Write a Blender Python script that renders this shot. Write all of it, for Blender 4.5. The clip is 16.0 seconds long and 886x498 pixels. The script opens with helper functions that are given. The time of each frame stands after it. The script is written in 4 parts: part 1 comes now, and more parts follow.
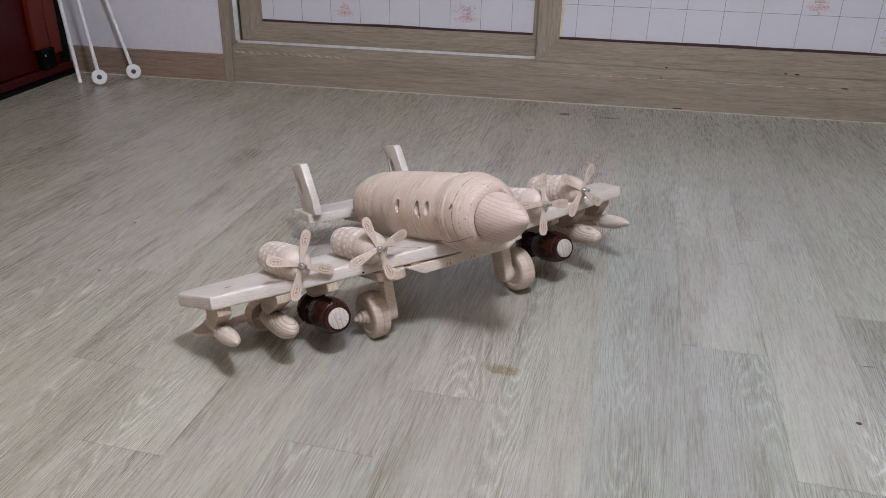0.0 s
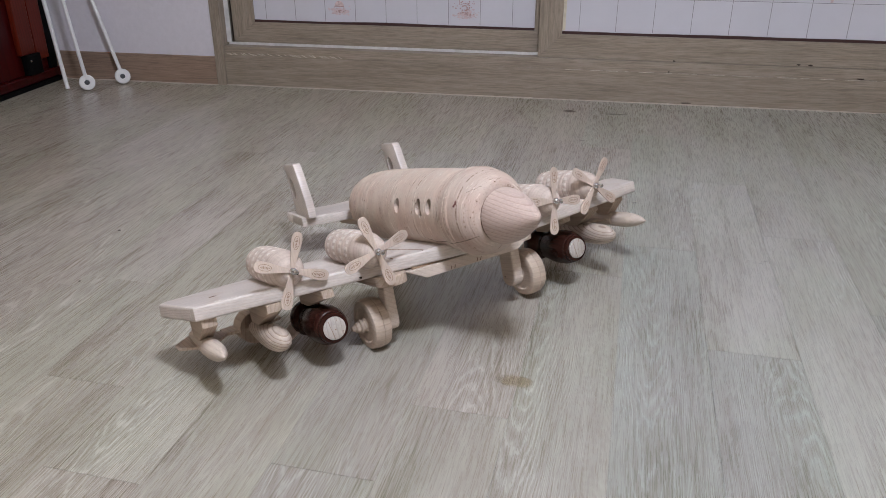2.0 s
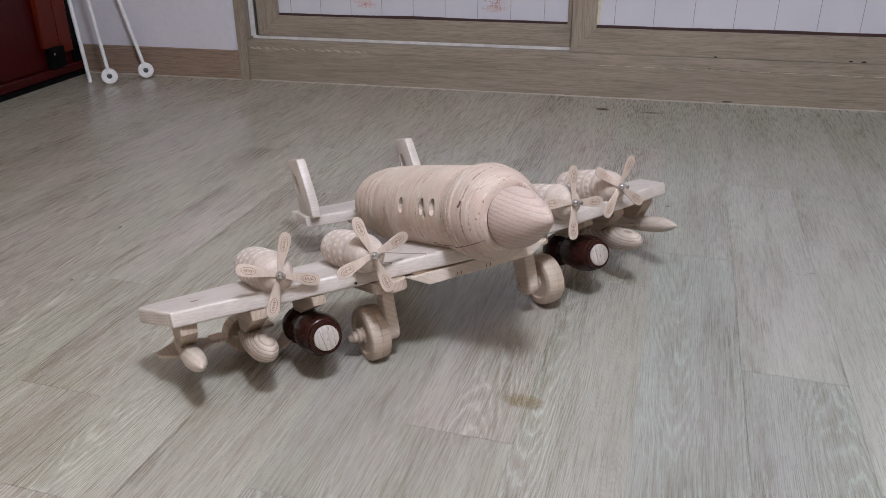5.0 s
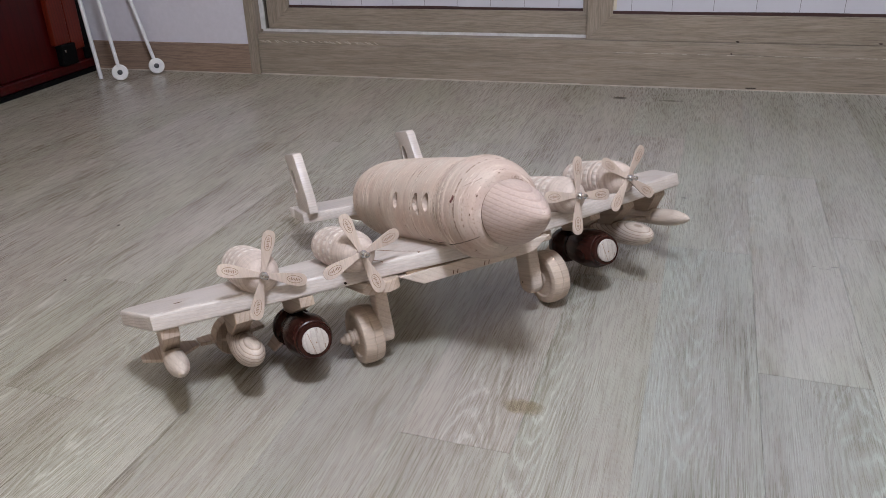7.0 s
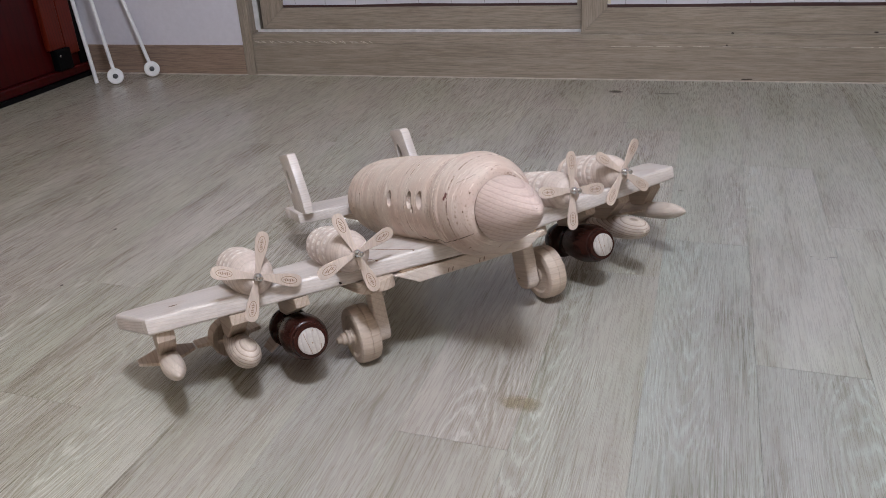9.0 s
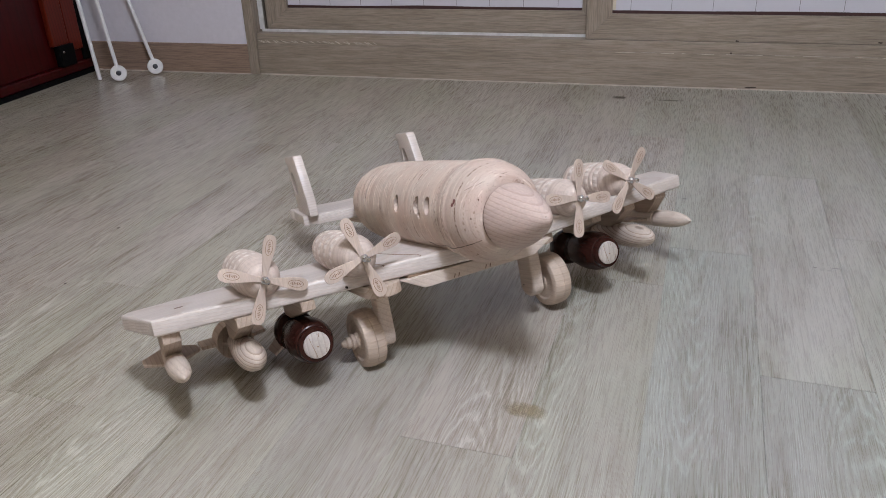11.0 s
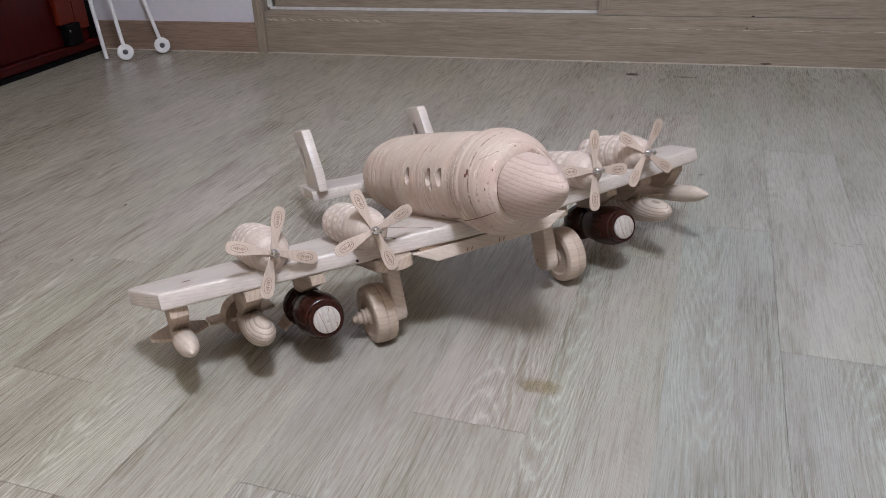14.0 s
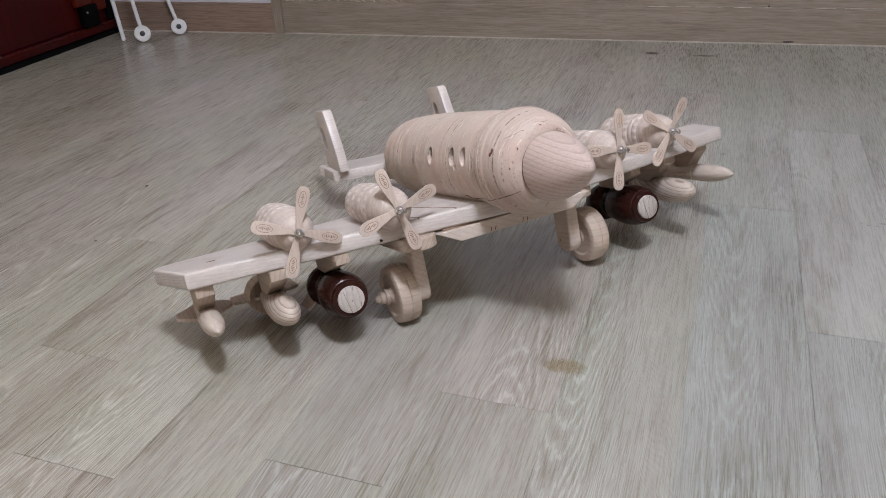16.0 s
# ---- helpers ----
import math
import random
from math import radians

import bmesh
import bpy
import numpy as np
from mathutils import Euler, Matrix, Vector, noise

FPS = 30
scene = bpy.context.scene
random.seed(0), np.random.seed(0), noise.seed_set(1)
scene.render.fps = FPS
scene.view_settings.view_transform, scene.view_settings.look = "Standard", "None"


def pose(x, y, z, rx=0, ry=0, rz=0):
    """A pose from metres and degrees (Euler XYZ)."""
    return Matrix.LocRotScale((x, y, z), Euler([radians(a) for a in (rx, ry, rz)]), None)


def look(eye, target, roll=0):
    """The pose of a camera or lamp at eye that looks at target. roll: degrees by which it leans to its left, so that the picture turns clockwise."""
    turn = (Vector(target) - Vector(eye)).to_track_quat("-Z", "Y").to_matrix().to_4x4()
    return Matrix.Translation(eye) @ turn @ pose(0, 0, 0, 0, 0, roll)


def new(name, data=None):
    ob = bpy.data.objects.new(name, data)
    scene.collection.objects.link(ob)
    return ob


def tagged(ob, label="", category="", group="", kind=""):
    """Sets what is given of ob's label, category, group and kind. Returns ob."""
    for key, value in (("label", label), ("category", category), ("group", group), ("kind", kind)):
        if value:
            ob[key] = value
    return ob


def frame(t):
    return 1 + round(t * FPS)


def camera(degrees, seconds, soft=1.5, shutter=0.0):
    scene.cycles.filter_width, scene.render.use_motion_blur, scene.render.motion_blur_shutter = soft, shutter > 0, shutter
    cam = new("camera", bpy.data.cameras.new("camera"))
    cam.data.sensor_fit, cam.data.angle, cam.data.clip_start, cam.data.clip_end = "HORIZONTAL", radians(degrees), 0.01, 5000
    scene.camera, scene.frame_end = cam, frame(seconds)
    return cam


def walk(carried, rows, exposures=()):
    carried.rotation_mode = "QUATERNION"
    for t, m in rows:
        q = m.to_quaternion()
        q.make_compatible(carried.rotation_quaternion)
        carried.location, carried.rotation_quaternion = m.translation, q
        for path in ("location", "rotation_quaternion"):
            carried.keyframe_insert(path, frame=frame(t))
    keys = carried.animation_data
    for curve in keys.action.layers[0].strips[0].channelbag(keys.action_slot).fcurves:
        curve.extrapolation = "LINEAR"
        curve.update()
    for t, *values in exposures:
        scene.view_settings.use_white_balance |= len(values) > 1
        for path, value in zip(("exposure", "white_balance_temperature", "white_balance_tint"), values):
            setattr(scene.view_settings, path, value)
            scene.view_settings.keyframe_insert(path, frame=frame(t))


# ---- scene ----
cam = camera(59.5, 16.0, soft=0.75)
PATH = [
    (0, (0.322, -0.009, 0.83), (0.018, 1.766, -0.04), 1.2),
    (0.5, (0.334, 0.012, 0.807), (0.045, 1.792, -0.059), 0.6),
    (1, (0.319, 0.047, 0.776), (0.029, 1.829, -0.085), 0.3),
    (1.5, (0.306, 0.073, 0.771), (0.01, 1.855, -0.087), 0.2),
    (2, (0.301, 0.089, 0.772), (-0.008, 1.87, -0.082), 0.1),
    (2.5, (0.297, 0.109, 0.755), (-0.025, 1.889, -0.099), 0.1),
    (3, (0.297, 0.144, 0.744), (-0.044, 1.921, -0.108), -0.0),
    (3.5, (0.304, 0.166, 0.735), (-0.06, 1.94, -0.114), -0.0),
    (4, (0.322, 0.178, 0.735), (-0.056, 1.95, -0.111), -0.0),
    (6.3, (0.35, 0.261, 0.705), (-0.108, 2.008, -0.155), -1.2),
    (6.5, (0.357, 0.268, 0.704), (-0.108, 2.012, -0.156), -1.4),
    (7, (0.37, 0.281, 0.702), (-0.105, 2.02, -0.164), -1.7),
    (7.5, (0.373, 0.286, 0.7), (-0.114, 2.019, -0.17), -2.1),
    (8, (0.382, 0.286, 0.709), (-0.11, 2.018, -0.162), -2.5),
    (8.5, (0.386, 0.281, 0.707), (-0.1, 2.015, -0.163), -2.8),
    (9, (0.38, 0.286, 0.701), (-0.099, 2.021, -0.171), -2.9),
    (11.5, (0.365, 0.285, 0.71), (-0.108, 2.022, -0.161), -1.7),
    (12, (0.366, 0.279, 0.704), (-0.111, 2.015, -0.168), -1.7),
    (12.5, (0.359, 0.287, 0.698), (-0.125, 2.018, -0.179), -1.8),
    (13, (0.362, 0.289, 0.691), (-0.122, 2.015, -0.197), -1.9),
    (13.5, (0.366, 0.289, 0.688), (-0.119, 2.011, -0.206), -2.0),
    (14, (0.354, 0.3, 0.681), (-0.135, 2.015, -0.224), -2.2),
    (14.5, (0.356, 0.302, 0.672), (-0.139, 2.011, -0.243), -2.4),
    (15, (0.353, 0.308, 0.672), (-0.148, 2.009, -0.254), -2.6),
    (15.5, (0.349, 0.309, 0.673), (-0.16, 2.0, -0.265), -2.7),
    (16, (0.339, 0.296, 0.678), (-0.179, 1.981, -0.267), -2.8),
]
walk(cam, [(t, look(eye, target, roll)) for t, eye, target, roll in PATH])

# ---- light ----
world = bpy.data.worlds.new("world")
scene.world = world
world.use_nodes = True
world.node_tree.nodes["Background"].inputs["Color"].default_value = (0.6, 0.55, 0.5, 1)
world.node_tree.nodes["Background"].inputs["Strength"].default_value = 0.01
scene.view_settings.exposure = 0.0
LAMP = (0.498, 0.453, 2.20)
lamp_data = bpy.data.lights.new("ceiling_lamp_light", "POINT")
lamp_data.shadow_soft_size = 0.155
lamp_data.energy, lamp_data.color = 145.0, (0.786, 0.850, 1.0)
lamp_light = new("ceiling_lamp_light", lamp_data)
lamp_light.location = LAMP


# ---- materials ----
class Nodes:
    """Short hand for building a node material."""

    def __init__(self, name):
        self.mat = bpy.data.materials.new(name)
        self.mat.use_nodes = True
        self.tree = self.mat.node_tree
        self.bsdf = self.tree.nodes["Principled BSDF"]

    def add(self, kind, operation="", data_type="", blend_type=""):
        node = self.tree.nodes.new(kind)
        if operation:
            node.operation = operation
        if data_type:
            node.data_type = data_type
        if blend_type:
            node.blend_type = blend_type
        return node

    def put(self, socket, value):
        if isinstance(value, bpy.types.NodeSocket):
            self.tree.links.new(value, socket)
        else:
            socket.default_value = value

    def math(self, op, a, b=0.0):
        node = self.add("ShaderNodeMath", operation=op)
        self.put(node.inputs[0], a)
        self.put(node.inputs[1], b)
        return node.outputs[0]

    def vec(self, op, a, b):
        node = self.add("ShaderNodeVectorMath", operation=op)
        self.put(node.inputs[0], a)
        self.put(node.inputs[1], b)
        return node.outputs[0]

    def noise(self, vector, scale, detail=3.0, rough=0.55):
        node = self.add("ShaderNodeTexNoise")
        self.put(node.inputs["Vector"], vector)
        node.inputs["Scale"].default_value = scale
        node.inputs["Detail"].default_value = detail
        node.inputs["Roughness"].default_value = rough
        return node.outputs[0]

    def ramp(self, fac, stops):
        node = self.add("ShaderNodeValToRGB")
        el = node.color_ramp.elements
        while len(el) < len(stops):
            el.new(0.5)
        for e, (at, col) in zip(el, stops):
            e.position = at
            e.color = (*col, 1) if len(col) == 3 else col
        self.put(node.inputs[0], fac)
        return node.outputs[0]

    def mix(self, fac, a, b, blend="MIX"):
        node = self.add("ShaderNodeMix", data_type="RGBA", blend_type=blend)
        self.put(node.inputs[0], fac)
        self.put(node.inputs[6], a)
        self.put(node.inputs[7], b)
        return node.outputs[2]

    def bump(self, height, strength, distance):
        node = self.add("ShaderNodeBump")
        node.inputs["Strength"].default_value = strength
        node.inputs["Distance"].default_value = distance
        self.put(node.inputs["Height"], height)
        self.put(self.bsdf.inputs["Normal"], node.outputs[0])

    def coords(self):
        return self.add("ShaderNodeTexCoord").outputs["Object"]


def grey(v):
    return (v, v, v)


def plain(name, colour, rough=0.5, metal=0.0, vary=0.06, scale=40.0, bump=0.0, spec=0.5):
    n = Nodes(name)
    c = n.coords()
    f = n.noise(c, scale, 4.0)
    dark = tuple(max(0, x * (1 - vary)) for x in colour)
    light = tuple(min(1, x * (1 + vary)) for x in colour)
    n.put(n.bsdf.inputs["Base Color"], n.ramp(f, [(0.3, dark), (0.7, light)]))
    n.put(n.bsdf.inputs["Roughness"], rough)
    n.bsdf.inputs["Metallic"].default_value = metal
    n.bsdf.inputs["Specular IOR Level"].default_value = spec
    if bump:
        n.bump(n.noise(c, scale * 3, 3.0), 0.4, bump)
    return n.mat


def timber(name, pale, dark, axis, pith, spacing, rough=0.6, contrast=0.6, knots=0.0, fibre=0.5, tilt=0.06, spec=0.5):
    """Wood with growth rings round a pith line that runs along one axis of the thing."""
    n = Nodes(name)
    c = n.coords()
    squash = [1.0, 1.0, 1.0]
    squash[axis] = 0.12
    slow = n.noise(n.vec("MULTIPLY", c, squash), 9.0, 2.0)
    sep = n.add("ShaderNodeSeparateXYZ")
    n.put(sep.inputs[0], c)
    others = [i for i in range(3) if i != axis]
    u = n.math("SUBTRACT", sep.outputs[others[0]], pith[0])
    v = n.math("SUBTRACT", sep.outputs[others[1]], pith[1])
    u = n.math("ADD", u, n.math("MULTIPLY", slow, 0.03))
    v = n.math("ADD", v, n.math("MULTIPLY", sep.outputs[axis], tilt))
    d = n.math("SQRT", n.math("ADD", n.math("MULTIPLY", u, u), n.math("MULTIPLY", v, v)))
    d = n.math("ADD", d, n.math("MULTIPLY", slow, 0.010))
    fine = n.noise(c, 60.0, 2.0)
    d = n.math("ADD", d, n.math("MULTIPLY", fine, 0.0012))
    ring = n.math("FRACT", n.math("DIVIDE", d, spacing))
    ring = n.ramp(ring, [(0.0, grey(0.0)), (0.62, grey(0.25)), (0.88, grey(1.0)), (1.0, grey(0.0))])
    squash2 = [1.0, 1.0, 1.0]
    squash2[axis] = 0.03
    fib = n.noise(n.vec("MULTIPLY", c, squash2), 420.0, 3.0, 0.6)
    big = n.noise(n.vec("MULTIPLY", c, squash), 22.0, 3.0)
    mixed = n.mix(n.math("MULTIPLY", ring, contrast), (*pale, 1), (*dark, 1))
    tint = n.ramp(big, [(0.3, grey(0.86)), (0.7, grey(1.08))])
    mixed = n.mix(1.0, mixed, tint, "MULTIPLY")
    fibc = n.ramp(fib, [(0.3, grey(1.0 - 0.28 * fibre)), (0.65, grey(1.04))])
    mixed = n.mix(1.0, mixed, fibc, "MULTIPLY")
    if knots:
        vor = n.add("ShaderNodeTexVoronoi")
        n.put(vor.inputs["Vector"], n.vec("MULTIPLY", c, squash))
        vor.inputs["Scale"].default_value = knots
        spot = n.ramp(vor.outputs["Distance"], [(0.0, grey(1.0)), (0.045, grey(0.9)), (0.07, grey(0.0))])
        mixed = n.mix(spot, mixed, (0.16, 0.08, 0.045, 1))
    n.put(n.bsdf.inputs["Base Color"], mixed)
    n.bsdf.inputs["Roughness"].default_value = rough
    n.bsdf.inputs["Specular IOR Level"].default_value = spec
    n.bump(fib, 0.25, 0.0004)
    return n.mat


def veneer(name, pale, dark, axis, rough=0.45):
    """Wood-print film: short broken fibres along one axis, mottled fields and a few knotty streaks."""
    n = Nodes(name)
    c = n.coords()
    long1, long2, long3 = [1.0] * 3, [1.0] * 3, [1.0] * 3
    long1[axis], long2[axis], long3[axis] = 0.035, 0.07, 0.25
    fine = n.noise(n.vec("MULTIPLY", c, long1), 420.0, 3.0, 0.7)
    wide = n.noise(n.vec("MULTIPLY", c, long2), 75.0, 4.0, 0.7)
    big = n.noise(n.vec("MULTIPLY", c, long3), 9.0, 3.0)
    knotty = n.noise(n.vec("MULTIPLY", n.vec("ADD", c, (3.1, 1.7, 0.9)), long2), 34.0, 5.0, 0.75)
    col = n.mix(n.ramp(fine, [(0.36, grey(1.0)), (0.58, grey(0.0))]), (*pale, 1), (*dark, 1))
    col = n.mix(n.ramp(knotty, [(0.55, grey(0.0)), (0.66, grey(0.55))]), col, (*dark, 1))
    col = n.mix(1.0, col, n.ramp(wide, [(0.32, grey(0.80)), (0.52, grey(1.0)), (0.70, grey(1.10))]), "MULTIPLY")
    col = n.mix(1.0, col, n.ramp(big, [(0.3, (0.90, 0.90, 0.88)), (0.7, (1.07, 1.06, 1.05))]), "MULTIPLY")
    n.put(n.bsdf.inputs["Base Color"], col)
    n.put(n.bsdf.inputs["Roughness"], n.ramp(wide, [(0.3, grey(rough + 0.08)), (0.7, grey(rough - 0.05))]))
    n.bump(fine, 0.25, 0.0005)
    return n.mat


def turned_bands(name, pale, dark, torn_rings=()):
    """Wood turned across the grain: bands round the body, tool rings and fine end pores."""
    n = Nodes(name)
    c = n.coords()
    wob = n.noise(c, 14.0, 2.0)
    p = n.vec("ADD", c, n.vec("MULTIPLY", wob, (0.0, 0.010, 0.0)))
    bands = n.noise(n.vec("MULTIPLY", p, (0.02, 1.0, 0.02)), 150.0, 4.0, 0.7)
    wide = n.noise(n.vec("MULTIPLY", p, (0.15, 1.0, 0.15)), 26.0, 2.0)
    patch = n.ramp(n.noise(n.vec("MULTIPLY", c, (1.0, 1.6, 1.0)), 16.0, 3.0), [(0.42, grey(0.25)), (0.62, grey(1.0))])
    col = n.mix(n.math("MULTIPLY", n.ramp(bands, [(0.48, grey(0.0)), (0.68, grey(0.26))]), patch), (*pale, 1), (*dark, 1))
    col = n.mix(1.0, col, n.ramp(wide, [(0.3, (0.92, 0.90, 0.89)), (0.7, (1.04, 1.05, 1.05))]), "MULTIPLY")
    torn = n.ramp(n.noise(n.vec("MULTIPLY", c, (0.04, 1.0, 0.04)), 360.0, 1.0), [(0.60, grey(0.0)), (0.66, grey(1.0))])
    torn = n.math("MULTIPLY", n.math("MULTIPLY", torn, patch), n.ramp(n.noise(c, 170.0, 2.0), [(0.46, grey(0.0)), (0.60, grey(0.75))]))
    col = n.mix(torn, col, (0.20, 0.125, 0.09, 1))
    lifted = n.ramp(n.noise(n.vec("MULTIPLY", n.vec("ADD", c, (0.3, 0.7, 0.2)), (0.14, 1.0, 0.14)), 300.0, 2.0), [(0.57, grey(0.0)), (0.66, grey(1.0))])
    where = n.ramp(n.noise(c, 19.0, 2.0), [(0.46, grey(0.0)), (0.60, grey(0.8))])
    col = n.mix(n.math("MULTIPLY", lifted, where), col, (0.74, 0.66, 0.59, 1))
    # rings where the tool tore the grain: dark pits or pale lifted fibres, dotted round the body
    sep = n.add("ShaderNodeSeparateXYZ")
    n.put(sep.inputs[0], c)
    dots = n.ramp(n.noise(n.vec("MULTIPLY", c, (1.0, 0.5, 1.0)), 210.0, 2.0), [(0.47, grey(0.0)), (0.55, grey(1.0))])
    stretch = n.ramp(n.noise(c, 15.0, 1.0), [(0.34, grey(0.35)), (0.50, grey(1.0))])
    for f, light in torn_rings:
        off = n.math("ABSOLUTE", n.math("ADD", sep.outputs[1], f))
        line = n.ramp(n.math("MULTIPLY", off, 100.0), [(0.07, grey(1.0)), (0.16, grey(0.0))])
        mark = n.math("MULTIPLY", n.math("MULTIPLY", line, dots), stretch)
        col = n.mix(n.math("MULTIPLY", mark, 0.9), col, (0.76, 0.69, 0.62, 1) if light else (0.17, 0.11, 0.08, 1))
    bloom = n.noise(c, 22.0, 3.0)
    col = n.mix(1.0, col, n.ramp(bloom, [(0.35, (0.98, 0.90, 0.86)), (0.65, (1.04, 1.05, 1.03))]), "MULTIPLY")
    specks = n.noise(n.vec("MULTIPLY", c, (1.0, 2.0, 1.0)), 330.0, 2.0, 0.6)
    col = n.mix(1.0, col, n.ramp(specks, [(0.30, grey(0.82)), (0.44, grey(1.02))]), "MULTIPLY")
    n.put(n.bsdf.inputs["Base Color"], col)
    n.bsdf.inputs["Roughness"].default_value = 0.62
    n.bsdf.inputs["Specular IOR Level"].default_value = 0.25
    n.bump(bands, 0.32, 0.0010)
    return n.mat


def notched(name, pale, dark):
    """Turned barrels with a few bands of small pale notches and a smooth front."""
    n = Nodes(name)
    c = n.coords()
    sep = n.add("ShaderNodeSeparateXYZ")
    n.put(sep.inputs[0], c)
    ang = n.math("ARCTAN2", sep.outputs[2], sep.outputs[0])
    back = n.math("DIVIDE", n.math("SUBTRACT", sep.outputs[1], 0.040), 0.0270)
    row, lane = n.math("FLOOR", back), n.math("FRACT", back)
    odd = n.math("MULTIPLY", n.noise(c, 34.0, 2.0), 1.1)
    cell = n.math("FRACT", n.math("ADD", n.math("MULTIPLY", ang, 2.86), n.math("ADD", odd, n.math("MULTIPLY", row, 0.41))))
    notch = n.math("MULTIPLY", n.ramp(cell, [(0.36, grey(0.0)), (0.42, grey(1.0)), (0.93, grey(1.0)), (0.99, grey(0.0))]),
                   n.ramp(lane, [(0.30, grey(0.0)), (0.36, grey(1.0)), (0.72, grey(1.0)), (0.78, grey(0.0))]))
    worn = n.ramp(n.noise(c, 60.0, 2.0), [(0.34, grey(0.35)), (0.56, grey(1.0))])
    notch = n.math("MULTIPLY", n.math("MULTIPLY", notch, worn), n.math("GREATER_THAN", row, -0.5))
    fib = n.noise(n.vec("MULTIPLY", c, (1.0, 0.06, 1.0)), 260.0, 3.0, 0.6)
    rings = n.noise(n.vec("MULTIPLY", c, (0.05, 1.0, 0.05)), 210.0, 3.0, 0.6)
    col = n.mix(notch, (*dark, 1), (*pale, 1))
    col = n.mix(1.0, col, n.ramp(fib, [(0.3, grey(0.88)), (0.6, grey(1.04))]), "MULTIPLY")
    col = n.mix(1.0, col, n.ramp(rings, [(0.34, (0.84, 0.80, 0.77)), (0.5, grey(1.0)), (0.66, grey(1.04))]), "MULTIPLY")
    n.put(n.bsdf.inputs["Base Color"], col)
    n.bsdf.inputs["Roughness"].default_value = 0.6
    n.bump(notch, 0.4, 0.0012)
    return n.mat


pine_engine = notched("pine_engine", (0.77, 0.70, 0.65), (0.58, 0.482, 0.425))
pine_wing = timber("pine_wing", (0.66, 0.595, 0.555), (0.52, 0.415, 0.345), 0, (0.05, -0.55), 0.0048, 0.36, 0.46)
pine_body = turned_bands("pine_body", (0.594, 0.500, 0.440), (0.30, 0.210, 0.164), ((0.0965, 0), (0.1035, 0), (0.1105, 0), (0.060, 1), (0.022, 1), (0.016, 0), (-0.010, 1), (-0.060, 1), (-0.075, 1), (-0.098, 1), (-0.125, 1), (-0.150, 1)))
# head wood has its own hue, and is darkened to offset lamp brightness there
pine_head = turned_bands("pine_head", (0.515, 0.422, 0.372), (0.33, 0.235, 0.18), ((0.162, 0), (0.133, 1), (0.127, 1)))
pine_nose = timber("pine_nose", (0.540, 0.425, 0.374), (0.28, 0.182, 0.145), 1, (0.03, 0.40), 0.0066, 0.5, 0.42, tilt=-0.24)
pine_nose.node_tree.nodes["Principled BSDF"].inputs["Specular IOR Level"].default_value = 0.3
pine_turned = timber("pine_turned", (0.64, 0.54, 0.465), (0.22, 0.14, 0.095), 1, (0.0, 1.5), 0.0058, 0.5, 0.75, tilt=-0.25)
pine_rocket = timber("pine_rocket", (0.64, 0.545, 0.475), (0.45, 0.335, 0.26), 1, (0.2, 0.6), 0.008, 0.5, 0.4)
pine_block = timber("pine_block", (0.53, 0.425, 0.345), (0.33, 0.225, 0.16), 1, (0.02, 0.03), 0.007, 0.6, 0.5)
pine_wheel = timber("pine_wheel", (0.60, 0.485, 0.395), (0.36, 0.25, 0.18), 0, (0.01, 0.0), 0.010, 0.6, 0.3)
pine_dark = timber("pine_underside", (0.37, 0.26, 0.175), (0.25, 0.16, 0.10), 0, (0.02, 0.03), 0.007, 0.6, 0.5)
birch = timber("birch_ply", (0.58, 0.47, 0.40), (0.49, 0.375, 0.285), 2, (0.2, 0.5), 0.004, 0.55, 0.3)
end_grain = timber("end_grain", (0.54, 0.49, 0.45), (0.33, 0.265, 0.225), 1, (1.5, 0.2), 0.0078, 0.65, 0.5, tilt=0.02)
lacquer_dark = timber("brown_lacquered_wood", (0.038, 0.0105, 0.0075), (0.018, 0.006, 0.0045), 1, (0.0, 0.0), 0.006, 0.25, 0.6)
pale_nick = plain("pale_worn_wood", (0.80, 0.76, 0.72), 0.5)
lacquer_dark.node_tree.nodes["Principled BSDF"].inputs["Specular IOR Level"].default_value = 0.32
ink = plain("burnt_mark_and_gap_shade", (0.13, 0.065, 0.04), 0.7)
blade_ink = plain("faint_burnt_mark", (0.26, 0.165, 0.11), 0.7)
slit = plain("dark_slit", (0.035, 0.022, 0.015), 0.9)
tip_grain = timber("wing_end_grain", (0.70, 0.63, 0.59), (0.47, 0.375, 0.325), 0, (0.0, -0.6), 0.0046, 0.6, 0.75, tilt=0.0)
steel = plain("polished_steel", (0.62, 0.62, 0.63), 0.18, 1.0)
white_metal = plain("white_coated_steel", (0.78, 0.78, 0.80), 0.35)
white_plastic = plain("white_plastic", (0.80, 0.80, 0.81), 0.4)
grey_hub = plain("grey_hub", (0.035, 0.035, 0.042), 0.4)
red_lacquer = timber("dark_red_lacquer", (0.048, 0.0018, 0.0022), (0.017, 0.0008, 0.0010), 2, (0.3, 0.4), 0.03, 0.28, 0.5, spec=0.22)
red_lacquer.node_tree.nodes["Principled BSDF"].inputs["Specular IOR Level"].default_value = 0.22
red_wood = timber("red_brown_wood", (0.125, 0.013, 0.005), (0.046, 0.005, 0.0025), 2, (0.1, 0.1), 0.012, 0.3, 0.6, spec=0.25)
black_iron = plain("black_iron", (0.003, 0.003, 0.0035), 0.5, 0.0, vary=0.3, spec=0.08)
# unseen walls: dark beige holds ambient light down, cream adds fill from the west
low_bounce_paint = plain("beige_low_bounce_wall", (0.375, 0.305, 0.235), 0.8, vary=0.05, scale=30)
